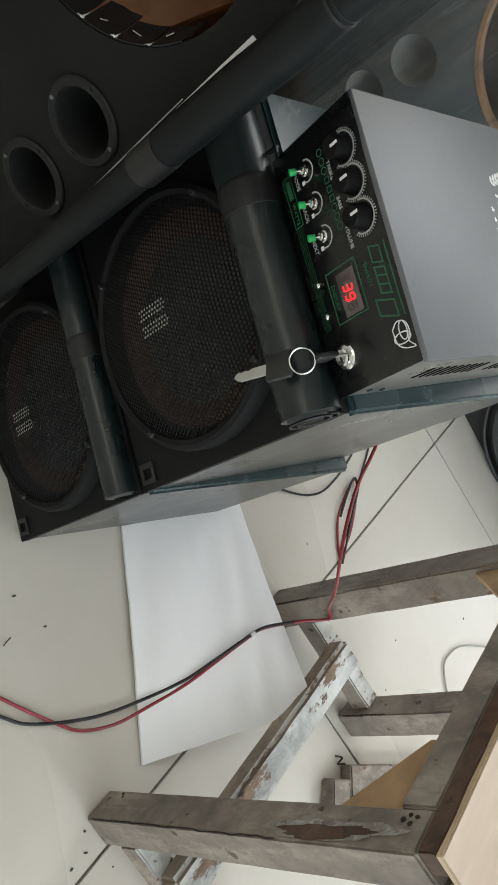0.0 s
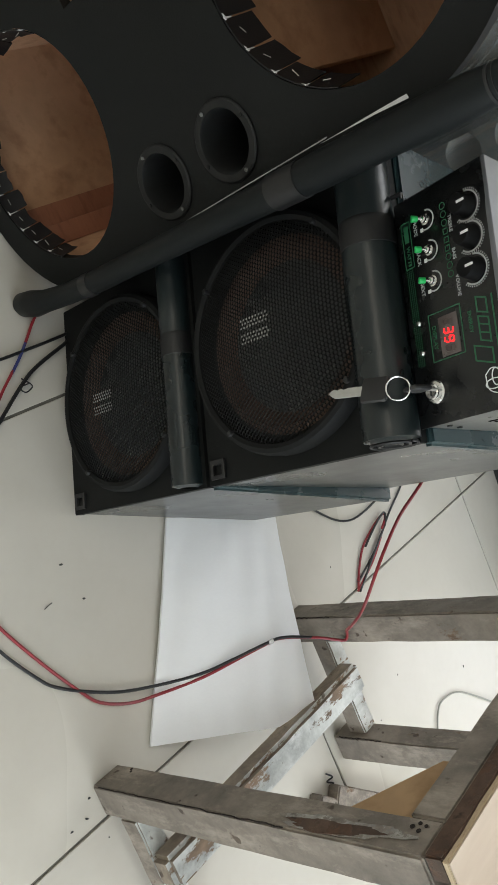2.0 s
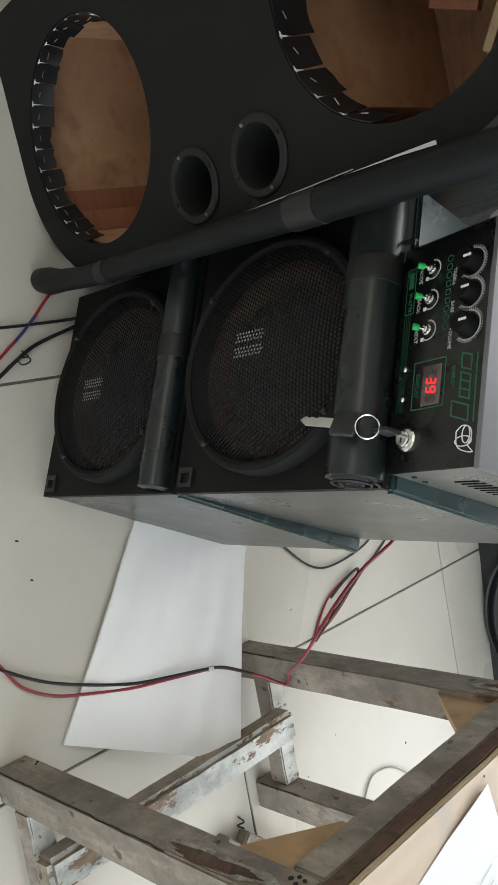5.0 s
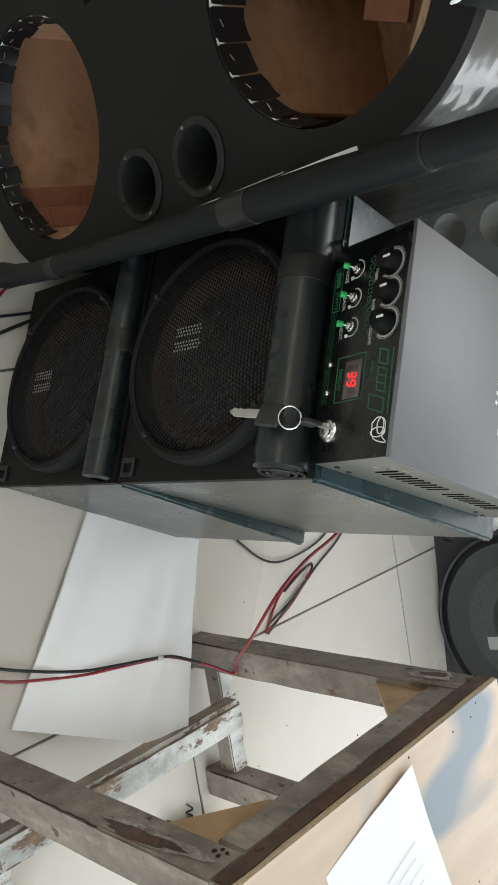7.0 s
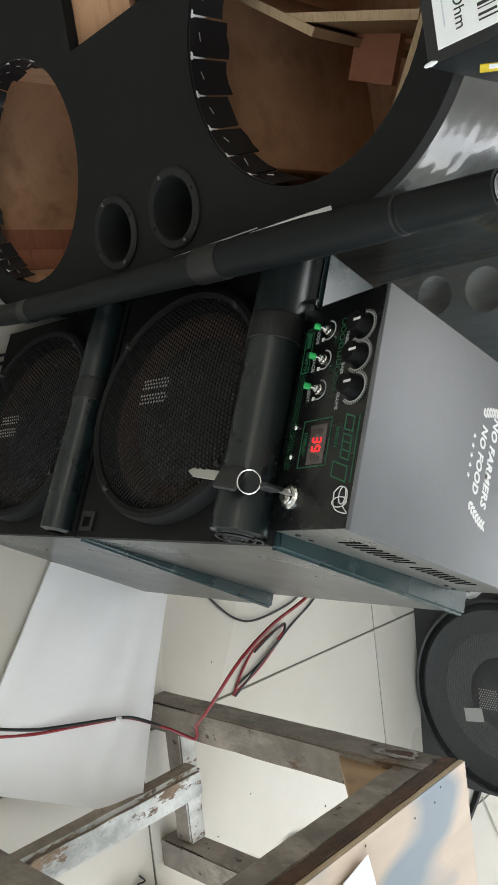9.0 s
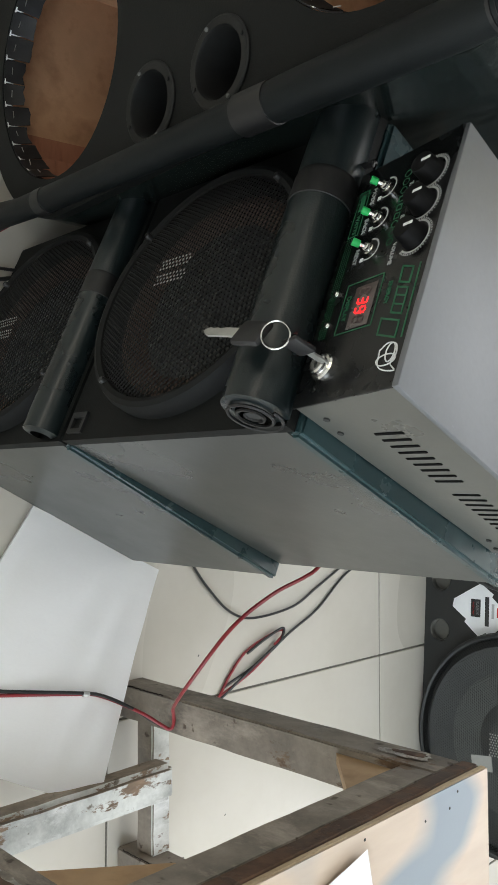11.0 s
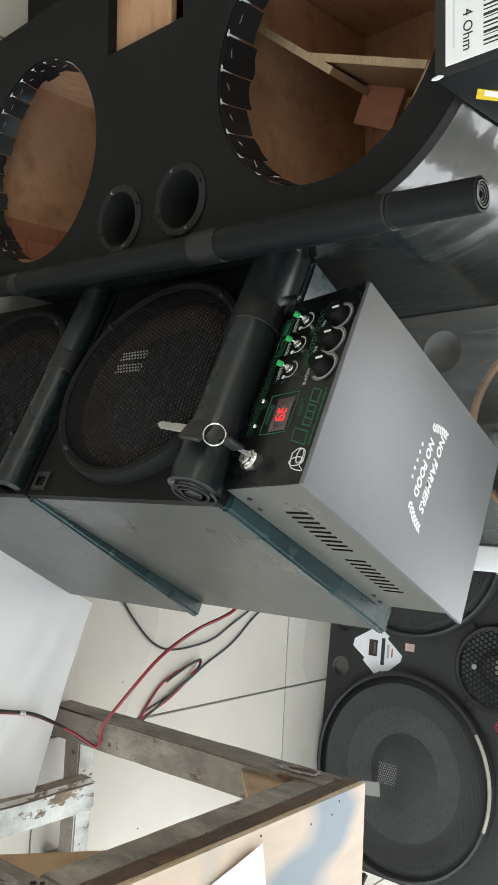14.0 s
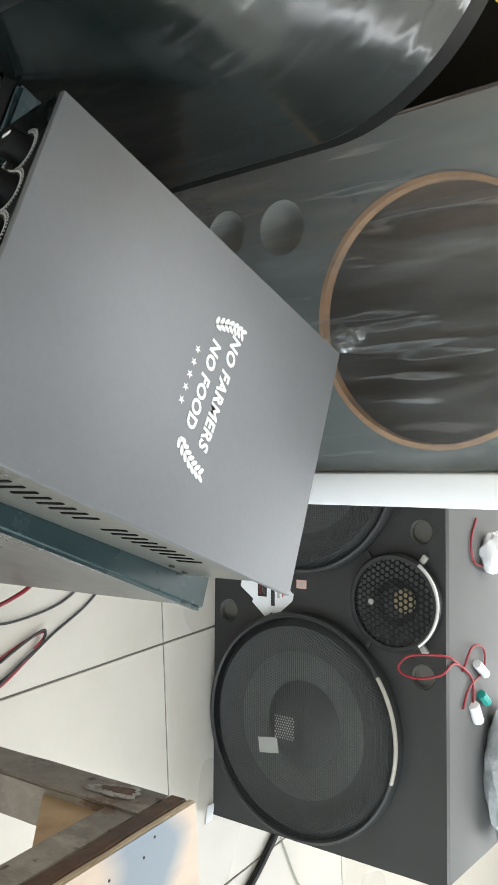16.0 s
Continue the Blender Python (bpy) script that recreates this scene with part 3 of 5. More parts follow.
def ring_mesh(r0, r1, h=0.0006, a0=0.0, a1=360.0, n=40):
    b = bmesh.new()
    full = abs(a1 - a0) >= 359.9
    k = n if full else n + 1
    p = [[b.verts.new((r * math.cos(radians(a0 + (a1 - a0) * i / n)), r * math.sin(radians(a0 + (a1 - a0) * i / n)), h)) for i in range(k)] for r in (r0, r1)]
    for i in range(n):
        j = (i + 1) % k
        b.faces.new((p[0][i], p[0][j], p[1][j], p[1][i]))
    return b


def bar(x0, x1, y0, y1, h=0.0006):
    return block(x0, x1, y0, y1, 0, h)


def outline_bar(w, h, t, shear=0.0):
    b = bmesh.new()
    for x0, x1, y0, y1 in ((-w / 2, w / 2, h / 2 - t, h / 2), (-w / 2, w / 2, -h / 2, -h / 2 + t), (-w / 2, -w / 2 + t, -h / 2, h / 2), (w / 2 - t, w / 2, -h / 2, h / 2)):
        block(x0, x1, y0, y1, 0, 0.0006, 0, b)
    if shear:
        for v in b.verts:
            v.co.x += v.co.y * shear
    return b


for k, (a, word) in enumerate(((0.165, "TREBLE"), (0.295, "BASS"), (0.43, "VOLUME"))):
    knob = on_p("knob", lathe([(0.0165, 0), (0.016, 0.003), (0.0145, 0.006), (0.014, 0.018), (0.0125, 0.0205), (0, 0.0205)], 36), KNOB, a, 0.80, label="round black knob")
    on_p("pointer", bar(-0.0017, 0.0017, 0.002, 0.0145, 0.0006), WHITE_PRINT, a, 0.80, 0.0239, parent=knob)
    on_p("scale_ring", ring_mesh(0.0188, 0.0212, 0.0006, -45, 180), GREY_PRINT, a, 0.80, label="grey printed dial scale")
    ticks = bmesh.new()
    for i in range(26):
        q = radians(-45 + 225 * i / 25)
        t0 = bar(-0.0007, 0.0007, 0.0218, 0.0238, 0.0006)
        t0.transform(Matrix.Rotation(q - math.pi / 2, 4, "Z"))
        merge(ticks, t0)
    on_p("scale_ticks", ticks, GREY_PRINT, a, 0.80)
    words("knob_label", word, 0.0075, on_panel(a + 0.036, 0.615), GREY_PRINT, panel)
for a, word in ((0.135, "MODE"), (0.27, "BACK"), (0.405, "NEXT")):
    sw = on_p("toggle_switch", lathe([(0.0078, 0), (0.0078, 0.003), (0.0055, 0.0035), (0.0055, 0.008), (0.004, 0.009), (0, 0.009)], 12), CHROME, a, 0.36, label="chrome toggle switch")
    lev = rod((0, 0, 0.006), (-0.0005, -0.0045, 0.014), 0.0022, 0.003, 10)
    on_p("lever", lev, CHROME, a, 0.36, parent=sw)
    cap = rod((-0.0005, -0.004, 0.0125), (-0.001, -0.0085, 0.0205), 0.0044, 0.0048, 14, 0.001)
    on_p("lever_cap", cap, GREEN_CAP, a, 0.36, label="bright green rubber cap", parent=sw)
    on_p("dial_ring", ring_mesh(0.0125, 0.0148, 0.0006, -30, 180), GREY_PRINT, a, 0.36)
    on_p("dial_arrow", bar(-0.0026, 0.0026, -0.0026, 0.0026), WHITE_PRINT, a + 0.036, 0.30)
    words("switch_label", word, 0.0085, on_panel(a + 0.012, 0.225), GREY_PRINT, panel)
for i in range(9):
    g = outline_bar(0.0085, 0.0085, 0.0012) if 3 <= i < 6 else ring_mesh(0.004, 0.0054, 0.0006, 0, 360, 8)
    on_p("chain_link", g, GREEN, 0.115 + i * 0.0365, 0.555)
on_p("rating_box", outline_bar(0.068, 0.017, 0.0012), GREEN, 0.205, 0.115, label="green printed outline box")
on_p("rating_bar", bar(-0.028, -0.004, -0.004, 0.004), GREEN, 0.205, 0.115)
words("rating_word", "WATTS", 0.0085, on_panel(0.255, 0.115), GREEN, panel)
dots = bmesh.new()
for i in range(46):
    for j in range(4):
        bmesh.ops.create_circle(dots, cap_ends=True, segments=6, radius=0.00095, matrix=Matrix.Translation(((i - 22.5) * 0.0031, (j - 1.5) * 0.0034, 0.0006)))
on_p("dot_strip", dots, GREEN, 0.525, 0.105, label="rows of tiny green dots")
for a in (0.555, 0.685):
    on_p("panel_screw", lathe([(0, 0.003), (0.0025, 0.0028), (0.0042, 0.001), (0.0045, 0)], 14), CHROME, a, 0.125)
on_p("display_border", outline_bar(0.067, 0.057, 0.0014), GREEN, 0.640, 0.42, label="green printed border")
disp = on_p("display", block(-0.0275, 0.0275, -0.0165, 0.0165, 0, 0.0012, 0.0004), LCD, 0.648, 0.455, label="pinkish display window with red digits")
SEGMENTS = {"8": "abcdefg", "3": "abcdg", "9": "abcdfg"}
SPOTS = {"a": (0, 1, 0), "b": (1, 0.5, 1), "c": (1, -0.5, 1), "d": (0, -1, 0), "e": (-1, -0.5, 1), "f": (-1, 0.5, 1), "g": (0, 0, 0)}
for i, ch in enumerate("8398"):
    lit = ch != "8"
    seg = bmesh.new()
    for k in SEGMENTS[ch]:
        sx, sy, up = SPOTS[k]
        x, y = sx * 0.0037, sy * 0.0078
        if up:
            block(x - 0.001, x + 0.001, y - 0.0031, y + 0.0031, 0, 0.0005, 0, seg)
        else:
            block(x - 0.003, x + 0.003, y - 0.001, y + 0.001, 0, 0.0005, 0, seg)
    for v in seg.verts:
        v.co.x += v.co.y * 0.12
    on_p("digit", seg, RED_LED if lit else LCD_OFF, 0.648 + (i - 1.5) * 0.0375, 0.455, 0.0047, parent=disp)
words("display_word", "DISPLAY", 0.0090, on_panel(0.640, 0.290), GREEN, panel)
# maker's mark in plain green shapes
for i, (x0, w, h0, h1) in enumerate(((0.0, 0.022, 0, 0.018), (0.026, 0.034, 0, 0.018), (0.064, 0.022, -0.012, 0.018))):
    o = outline_bar(w, h1 - h0, 0.0022, 0.35)
    o.transform(Matrix.Translation((x0 + w / 2, (h0 + h1) / 2, 0)))
    on_p("mark_block", o, GREEN, 0.545, 0.76, label="green block mark")
    if i == 1:
        for q in (0.011, 0.022):
            o = bar(-0.001, 0.001, -0.009, 0.009)
            for v in o.verts:
                v.co.x += v.co.y * 0.35
            o.transform(Matrix.Translation((x0 + q, 0.009, 0)))
            on_p("mark_stroke", o, GREEN, 0.545, 0.76)
on_p("mark_line", bar(0, 0.09, -0.001, 0.001), GREEN, 0.55, 0.925)
words("mark_word", "ENERGY", 0.008, on_panel(0.63, 0.685), GREEN, panel)
petal = [[(-0.004 + 0.011 * math.cos(radians(q)) * 1.0, 0.006 * math.sin(radians(q)) + 0.004, 0.0006) for q in range(0, 361, 20)],
         [(0.004 + 0.0065 * math.cos(radians(q)), 0.013 * math.sin(radians(q)), 0.0006) for q in range(0, 361, 20)],
         [(-0.009, -0.012, 0.0006), (-0.016, -0.002, 0.0006), (-0.012, 0.010, 0.0006), (0.0, 0.013, 0.0006), (0.010, 0.008, 0.0006), (0.019, 0.016, 0.0006), (0.016, 0.0, 0.0006), (0.008, -0.010, 0.0006), (-0.009, -0.012, 0.0006)]]
for p in petal:
    on_p("emblem_loop", tube(p, 0.0008, 5, 4), WHITE_PRINT, 0.885, 0.84, 0.0034, "white looped line emblem")
lock = on_p("key_lock", lathe([(0.0165, 0), (0.0165, 0.004), (0.0145, 0.006), (0.0115, 0.0065), (0.0115, 0.011), (0.0095, 0.0125), (0, 0.0125)], 36), CHROME, 0.865, 0.235, label="round chrome key lock")
on_p("key_slot", bar(-0.006, 0.006, -0.001, 0.001, 0.0008), DARK_PRINT, 0.865, 0.235, 0.0155, parent=lock)

hook = block(-0.002, 0.002, -0.002, 0.006, 0.0, 0.020, 0.001)
block(-0.002, 0.009, -0.002, 0.002, 0.016, 0.020, 0.001, hook)
hook.transform(Matrix.Translation((X0 - 0.012, -0.010, 0.0)))
part("cable_hook", hook, PLASTIC, amp, "small black plastic hook")

# slogan on the lid
TZ = Z1 + 0.0023


def on_lid(x, y, d=0.0):
    return Matrix.Translation((x, y, TZ + d))


words("slogan_line", "NO FARMERS", 0.0225, on_lid(-0.020, 0.270) @ Matrix.Rotation(radians(-6), 4, "Z"), WHITE_PRINT, lid_ob, 0.0003, 0.12, bold=0.0008, gap=1.08)
words("slogan_line", "NO FOOD", 0.0218, on_lid(-0.016, 0.2405) @ Matrix.Rotation(radians(-6), 4, "Z"), WHITE_PRINT, lid_ob, 0.0003, 0.12, bold=0.0008, gap=1.06)
for i in range(5):
    st = bmesh.new()
    vs = [st.verts.new(((0.0052 if k % 2 == 0 else 0.0022) * math.sin(math.pi * k / 5), (0.0052 if k % 2 == 0 else 0.0022) * math.cos(math.pi * k / 5), 0)) for k in range(10)]
    st.faces.new(vs)
    st.transform(on_lid(-0.045 + i * 0.0152, 0.2190 - i * 0.0014, 0.0002))
    part("star", st, WHITE_PRINT, lid_ob, smooth=False)
for side in (-1, 1):
    ear_at = on_lid(-0.016 + side * 0.066, 0.232 - side * 0.006) @ Matrix.Rotation(radians(-side * 14 - 6), 4, "Z")
    for k in range(7):
        for sgn in (-1, 1):
            leaf = bmesh.new()
            bmesh.ops.create_circle(leaf, cap_ends=True, segments=10, radius=1.0)
            leaf.transform(ear_at @ Matrix.Translation((side * (0.004 + 0.009 * math.sin(k / 6 * 1.9)), k * 0.0078, 0.0002)) @
                           Matrix.Rotation(radians(sgn * 42 - side * (22 - k * 8)), 4, "Z") @ Matrix.Translation((0, 0.0052, 0)) @ Matrix.Diagonal((0.0028, 0.0060, 1, 1)))
            part("wheat_leaf", leaf, WHITE_PRINT, lid_ob, smooth=False)

# keys on their ring
keys = thing("key_ring", "steel key ring with two black-headed keys in the lock", "keys", Matrix.Translation((0.109, -0.03, 0.932)))


def key_part(parent, p, d, up, size=1.0):
    """Black bow and steel blade, from p along d."""
    d, up = Vector(d).normalized(), Vector(up)
    s = d.cross(up).normalized()
    m = Matrix((s, d, s.cross(d))).transposed().to_4x4()
    m.translation = Vector(p)
    m = m @ Matrix.Scale(size, 4)
    k = block(-0.0135, 0.0135, 0, 0.030, -0.0035, 0.0035, 0.0033)
    k.transform(m)
    bow = part("key_bow", k, PLASTIC, parent, "black plastic key head")
    bl = [(-0.005, 0.030), (0.005, 0.030), (0.005, 0.062), (0.003, 0.066), (0.0, 0.070), (-0.003, 0.0675), (-0.005, 0.064), (-0.0035, 0.060), (-0.005, 0.056), (-0.0035, 0.052), (-0.005, 0.047)]
    k = plate(bl, [], -0.001, 0.001)
    k.transform(m @ Matrix(((1, 0, 0, 0), (0, 0, 1, 0), (0, 1, 0, 0), (0, 0, 0, 1))))
    part("key_blade", k, SILVER, bow, "steel key blade", smooth=False)


key_part(keys, (0.002, -0.049, 0.008), (0, 0.97, 0.22), (1, 0, 0))
part("split_ring", lathe([(0.0155 + 0.0013 * math.cos(radians(q)), 0.0022 * math.sin(radians(q))) for q in range(0, 360, 45)], 40,
                         Matrix.Translation((0.0, -0.056, -0.004)) @ Matrix.Rotation(radians(58), 4, "X") @ Matrix.Rotation(radians(12), 4, "Y"), True), CHROME, keys, "steel split ring")
key_part(keys, (-0.003, -0.058, -0.018), (-0.12, -0.10, -1), (0.3, 0.9, 0.1), 1.35)

# ---------------------------------------------------------------- tall cabinet with open driver holes
AM = frame_of((-0.389, -0.125), (0.88, 0.47), 4.0)
tall = thing("unfinished_cabinet", "tall black unfinished cabinet with empty driver holes", "speaker cabinet", AM)


def tall_outline(inset=0.0):
    r = 0.268 - inset
    pts = [(-0.44 + inset, max(0.0, inset))]
    pts += [(x, max(0.0, z)) for x, z in circle(-0.12, 0.268, r, 14, -90, 0)]
    arc = [p for p in circle(-0.12, 1.008, r, 28, 0, 90) if p[1] < 1.245 - inset]
    pts += arc + [(-0.02, 1.245 - inset), (-0.30, 1.245 - inset), (-0.40 + inset, 1.20 - inset), (-0.44 + inset, 1.10)]
    return pts


SLOT = [(-0.405, 0.505), (-0.270, 0.505), (-0.266, 0.715), (-0.40, 0.71)]
part("front_baffle", plate(tall_outline(), [circle(-0.13, 0.265, 0.208, 56), circle(-0.12, 1.008, 0.208, 56), circle(0.05, 0.55, 0.05, 32), circle(0.05, 0.715, 0.05, 32), SLOT], 0.0, 0.02),
     BLACK, tall, "dull black covered front board")
part("body", shell(tall_outline(), 0.0202, 0.53, back=tall_outline(-0.035)), BLACK_SHINE, tall, "glossy wrinkled black leathercloth sides")
lin = shell(tall_outline(0.022), 0.021, 0.50)
part("lining", lin, PLY_IN, tall, "bare reddish plywood inside", smooth=False)
part("back_board", plate(tall_outline(0.001), [], 0.50, 0.529), PLY_IN, tall, "plywood back", smooth=False)
part("back_flange", shell(tall_outline(-0.035), 0.531, 0.575, back=tall_outline(-0.030)), BLACK, tall, "dull black rear edge")
part("shelf", block(-0.415, 0.118, 0.022, 0.50, 0.482, 0.50, 0.001), DARK_IN, tall)
part("shelf", block(-0.415, -0.015, 0.022, 0.50, 0.722, 0.74, 0.001), PLY_IN, tall)
part("duct_board", block(-0.43, -0.225, 0.0215, 0.034, 0.502, 0.66, 0.001), ORANGE_PLY, tall, "pale plywood duct board behind the slot")

def brace(s0, w0, s1, w1, thick, d0, d1):
    """A board set on edge inside the cabinet, its pale front edge from (s0, w0) to (s1, w1)."""
    d = Vector((s1 - s0, 0, w1 - w0)).normalized()
    n = Vector((-d.z, 0, d.x)) * thick
    for y0, y1, mt, lab in ((d0 + 0.0022, d1, PLY_BOARD, "plywood brace board"), (d0, d0 + 0.002, PLY_EDGE, "pale sawn edge")):
        b = bmesh.new()
        vs = [[b.verts.new(Vector((s, y, w)) + k) for s, w, k in ((s0, w0, Vector()), (s1, w1, Vector()), (s1, w1, n), (s0, w0, n))] for y in (y0, y1)]
        for i in range(4):
            b.faces.new((vs[0][i], vs[0][(i + 1) % 4], vs[1][(i + 1) % 4], vs[1][i]))
        b.faces.new(vs[0])
        b.faces.new(vs[1])
        own = part("brace", b, mt, tall, lab, smooth=False) if mt is PLY_BOARD else part("brace_edge", b, mt, own, lab, smooth=False)


brace(-0.315, 0.716, -0.150, 0.920, 0.013, 0.14, 0.46)
brace(-0.192, 0.868, -0.100, 1.100, 0.013, 0.142, 0.30)
brace(-0.108, 1.108, 0.012, 1.030, 0.013, 0.140, 0.24)
part("panel", plate([(-0.186, 0.924), (-0.112, 0.89), (-0.075, 0.969), (-0.148, 1.002)], [], 0.25, 0.262), RED_PLY, tall, "small reddish plywood panel", smooth=False)
for s0, s1, z0 in ((-0.075, -0.028, 0.036), (-0.026, 0.018, 0.056)):
    part("batten", block(s0, s1, 0.024, 0.49, z0, z0 + 0.012, 0.001), RED_PLY, tall, "reddish batten along the inside")


def flaps(cx, cz, r, a0, a1, n, seed, reach=1.0):
    rnd = random.Random(seed)
    for i in range(n):
        a, w = a0 + (a1 - a0) * (i + 0.5) / n, (a1 - a0) / n * 0.47
        fb = bmesh.new()
        cols = []
        length = rnd.uniform(0.033, 0.046) * reach
        bend = rnd.uniform(0.0, 0.006)
        for q in (-1, -0.33, 0.33, 1):
            ang = radians(a + q * w)
            cut = rnd.uniform(-0.003, 0.003)
            col = []
            for d in (0.0, 0.25, 0.6, 1.0):
                rr = r - 0.001 - d * 0.008 - d * d * bend * (1 + 0.3 * q)
                col.append(fb.verts.new((cx + rr * math.cos(ang), 0.002 + d * (length + cut), cz + rr * math.sin(ang))))
            cols.append(col)
        for c0, c1 in zip(cols, cols[1:]):
            for k in range(3):
                fb.faces.new((c0[k], c0[k + 1], c1[k + 1], c1[k]))
        g = bmesh.ops.extrude_face_region(fb, geom=fb.faces[:])
        for v in g["geom"]:
            if isinstance(v, bmesh.types.BMVert):
                v.co.x += -(v.co.x - cx) / r * 0.0018
                v.co.z += -(v.co.z - cz) / r * 0.0018
        fl = part("flap", fb, FLAP, tall, "shiny black cloth flap stapled into the hole")
        sr = r - 0.011
        ca, sa = math.cos(radians(a)), math.sin(radians(a))
        st = bmesh.new()
        block(-0.0065, 0.0065, 0, 0.001, -0.0006, 0.0006, 0, st)
        st.transform(Matrix.Translation((cx + sr * ca, 0.014, cz + sr * sa)) @ Matrix.Rotation(radians(-(a + 90) + rnd.uniform(-25, 25)), 4, "Y"))
        part("staple", st, SILVER, fl, smooth=False)
        gap = bmesh.new()
        g0, g1 = radians(a - w * 1.13 - 1.6), radians(a - w * 1.13 + 1.6)
        gm = radians(a - w * 1.1)
        rg = r - 0.0035
        gap.faces.new([gap.verts.new((cx + rg * math.cos(q), y, cz + rg * math.sin(q))) for q, y in ((g0, 0.003), (g1, 0.003), (gm, rnd.uniform(0.018, 0.034)))])
        g = bmesh.ops.extrude_face_region(gap, geom=gap.faces[:])
        bmesh.ops.translate(gap, vec=(0.0015 * math.cos(gm), 0, 0.0015 * math.sin(gm)), verts=[v for v in g["geom"] if isinstance(v, bmesh.types.BMVert)])
        part("cloth_backing", gap, PAPER, fl, "white cloth backing showing in the slit", smooth=False)


flaps(-0.13, 0.265, 0.208, 150, 335, 15, 3)
flaps(-0.12, 1.008, 0.208, 185, 340, 10, 8, 1.45)
for cz in (0.55, 0.715):
    po = part("port_flange", lathe([(0.063, 0), (0.063, 0.003), (0.060, 0.005), (0.0495, 0.005), (0.0475, 0.001), (0.0475, -0.14), (0, -0.14)], 48, on_face(0.05, 0.0, cz)), PORT, tall, "black plastic port tube")
    for a in (20, 110, 200, 290):
        part("port_screw", lathe([(0, 0.0075), (0.003, 0.007), (0.0034, 0.005)], 8, on_face(0.05 + 0.0555 * math.cos(radians(a)), 0, cz + 0.0555 * math.sin(radians(a)))), CONE_GREY if a in (20, 200) else PORT, po)
tear = bmesh.new()
tear.faces.new([tear.verts.new((x, -0.0015, z)) for x, z in ((0.1245, 0.872), (0.128, 0.975), (0.1315, 1.029), (0.1255, 1.028), (0.1248, 0.97))])
g = bmesh.ops.extrude_face_region(tear, geom=tear.faces[:])
bmesh.ops.translate(tear, vec=(0, 0.0012, 0), verts=[v for v in g["geom"] if isinstance(v, bmesh.types.BMVert)])
part("torn_edge", tear, WHITE_PRINT, tall, "white torn edge of the covering", smooth=False)
part("pale_seam", block(0.1205, 0.1222, -0.0015, -0.0001, 0.56, 0.89), GREY_PRINT, tall, "thin pale seam")

# carton lying on it
CM = AM @ Matrix.Translation((0.046, -0.08, 1.246))
carton = thing("carton", "black printed cardboard carton lying on the tall cabinet", "carton", CM)
cbody = part("box", block(-0.36, 0.0, 0.0, 0.33, 0.0, 0.30, 0.004), CARTON, carton, "black printed card")
part("label", block(-0.30, -0.012, -0.0012, -0.0002, 0.016, 0.17), PAPER, cbody, "white paper label", smooth=False)
words("label_word", "4 Ohm", 0.0170, on_face(-0.046, -0.0014, 0.044), DARK_PRINT, cbody, 0.0003)
for i in range(13):
    w = (0.0016, 0.0032, 0.001, 0.0024)[i % 4]
    part("barcode_bar", block(-0.082 + i * 0.0050, -0.082 + i * 0.0050 + w, -0.0016, -0.0013, 0.064, 0.084), DARK_PRINT, cbody, smooth=False)
part("print_bar", block(-0.16, -0.03, -0.0016, -0.0013, 0.026, 0.0275), PALE_PRINT, cbody, smooth=False)
part("print_bar", block(-0.13, -0.06, -0.0016, -0.0013, 0.145, 0.15), GREY_PRINT, cbody, smooth=False)
SIDE = Matrix.Translation((0.0003, 0, 0)) @ Matrix.Rotation(radians(90), 4, "Z")
em = plate([(0.05, 0.03), (0.072, 0.016), (0.12, 0.05), (0.098, 0.064)], [], -0.0008, 0)
em.transform(SIDE)
part("mark_block", em, YELLOW, cbody, "yellow block mark", smooth=False)
em = plate([(0.058, 0.036), (0.07, 0.028), (0.108, 0.052), (0.096, 0.060)], [], -0.0014, -0.0009)
em.transform(SIDE)
part("mark_block", em, WHITE_PRINT, cbody, "white block mark", smooth=False)
em = plate(circle(0.14, 0.035, 0.021, 28), [], -0.0008, 0)
em.transform(SIDE)
part("round_seal", em, CREAM, cbody, "round cream seal", smooth=False)
part("torn_corner", lathe([(0, 0.006), (0.004, 0.004), (0.007, 0), (0.005, -0.006), (0, -0.008)], 7, Matrix.Translation((-0.003, 0.001, 0.006)) @ Matrix.Diagonal((0.4, 0.35, 1.3, 1))), PAPER, cbody, "white torn corner")

boxm = AM @ Matrix.Translation((0.052, 0.395, 1.246))
box2 = thing("carton", "yellow printed cardboard carton lying behind the black one", "carton", boxm)
b2 = part("box", block(-0.38, 0.0, 0.0, 0.30, 0.0, 0.22, 0.004), YELLOW, box2, "yellow printed card")
part("print_bar", block(0.0003, 0.0012, 0.022, 0.28, 0.020, 0.024), DARK_PRINT, b2, smooth=False)
part("print_bar", block(0.0003, 0.0012, 0.022, 0.026, 0.025, 0.20), DARK_PRINT, b2, smooth=False)
for k in range(3):
    part("print_bar", block(0.0003, 0.0012, 0.045, 0.15 - 0.03 * (k % 2), 0.040 + k * 0.022, 0.052 + k * 0.022), DARK_PRINT, b2, smooth=False)

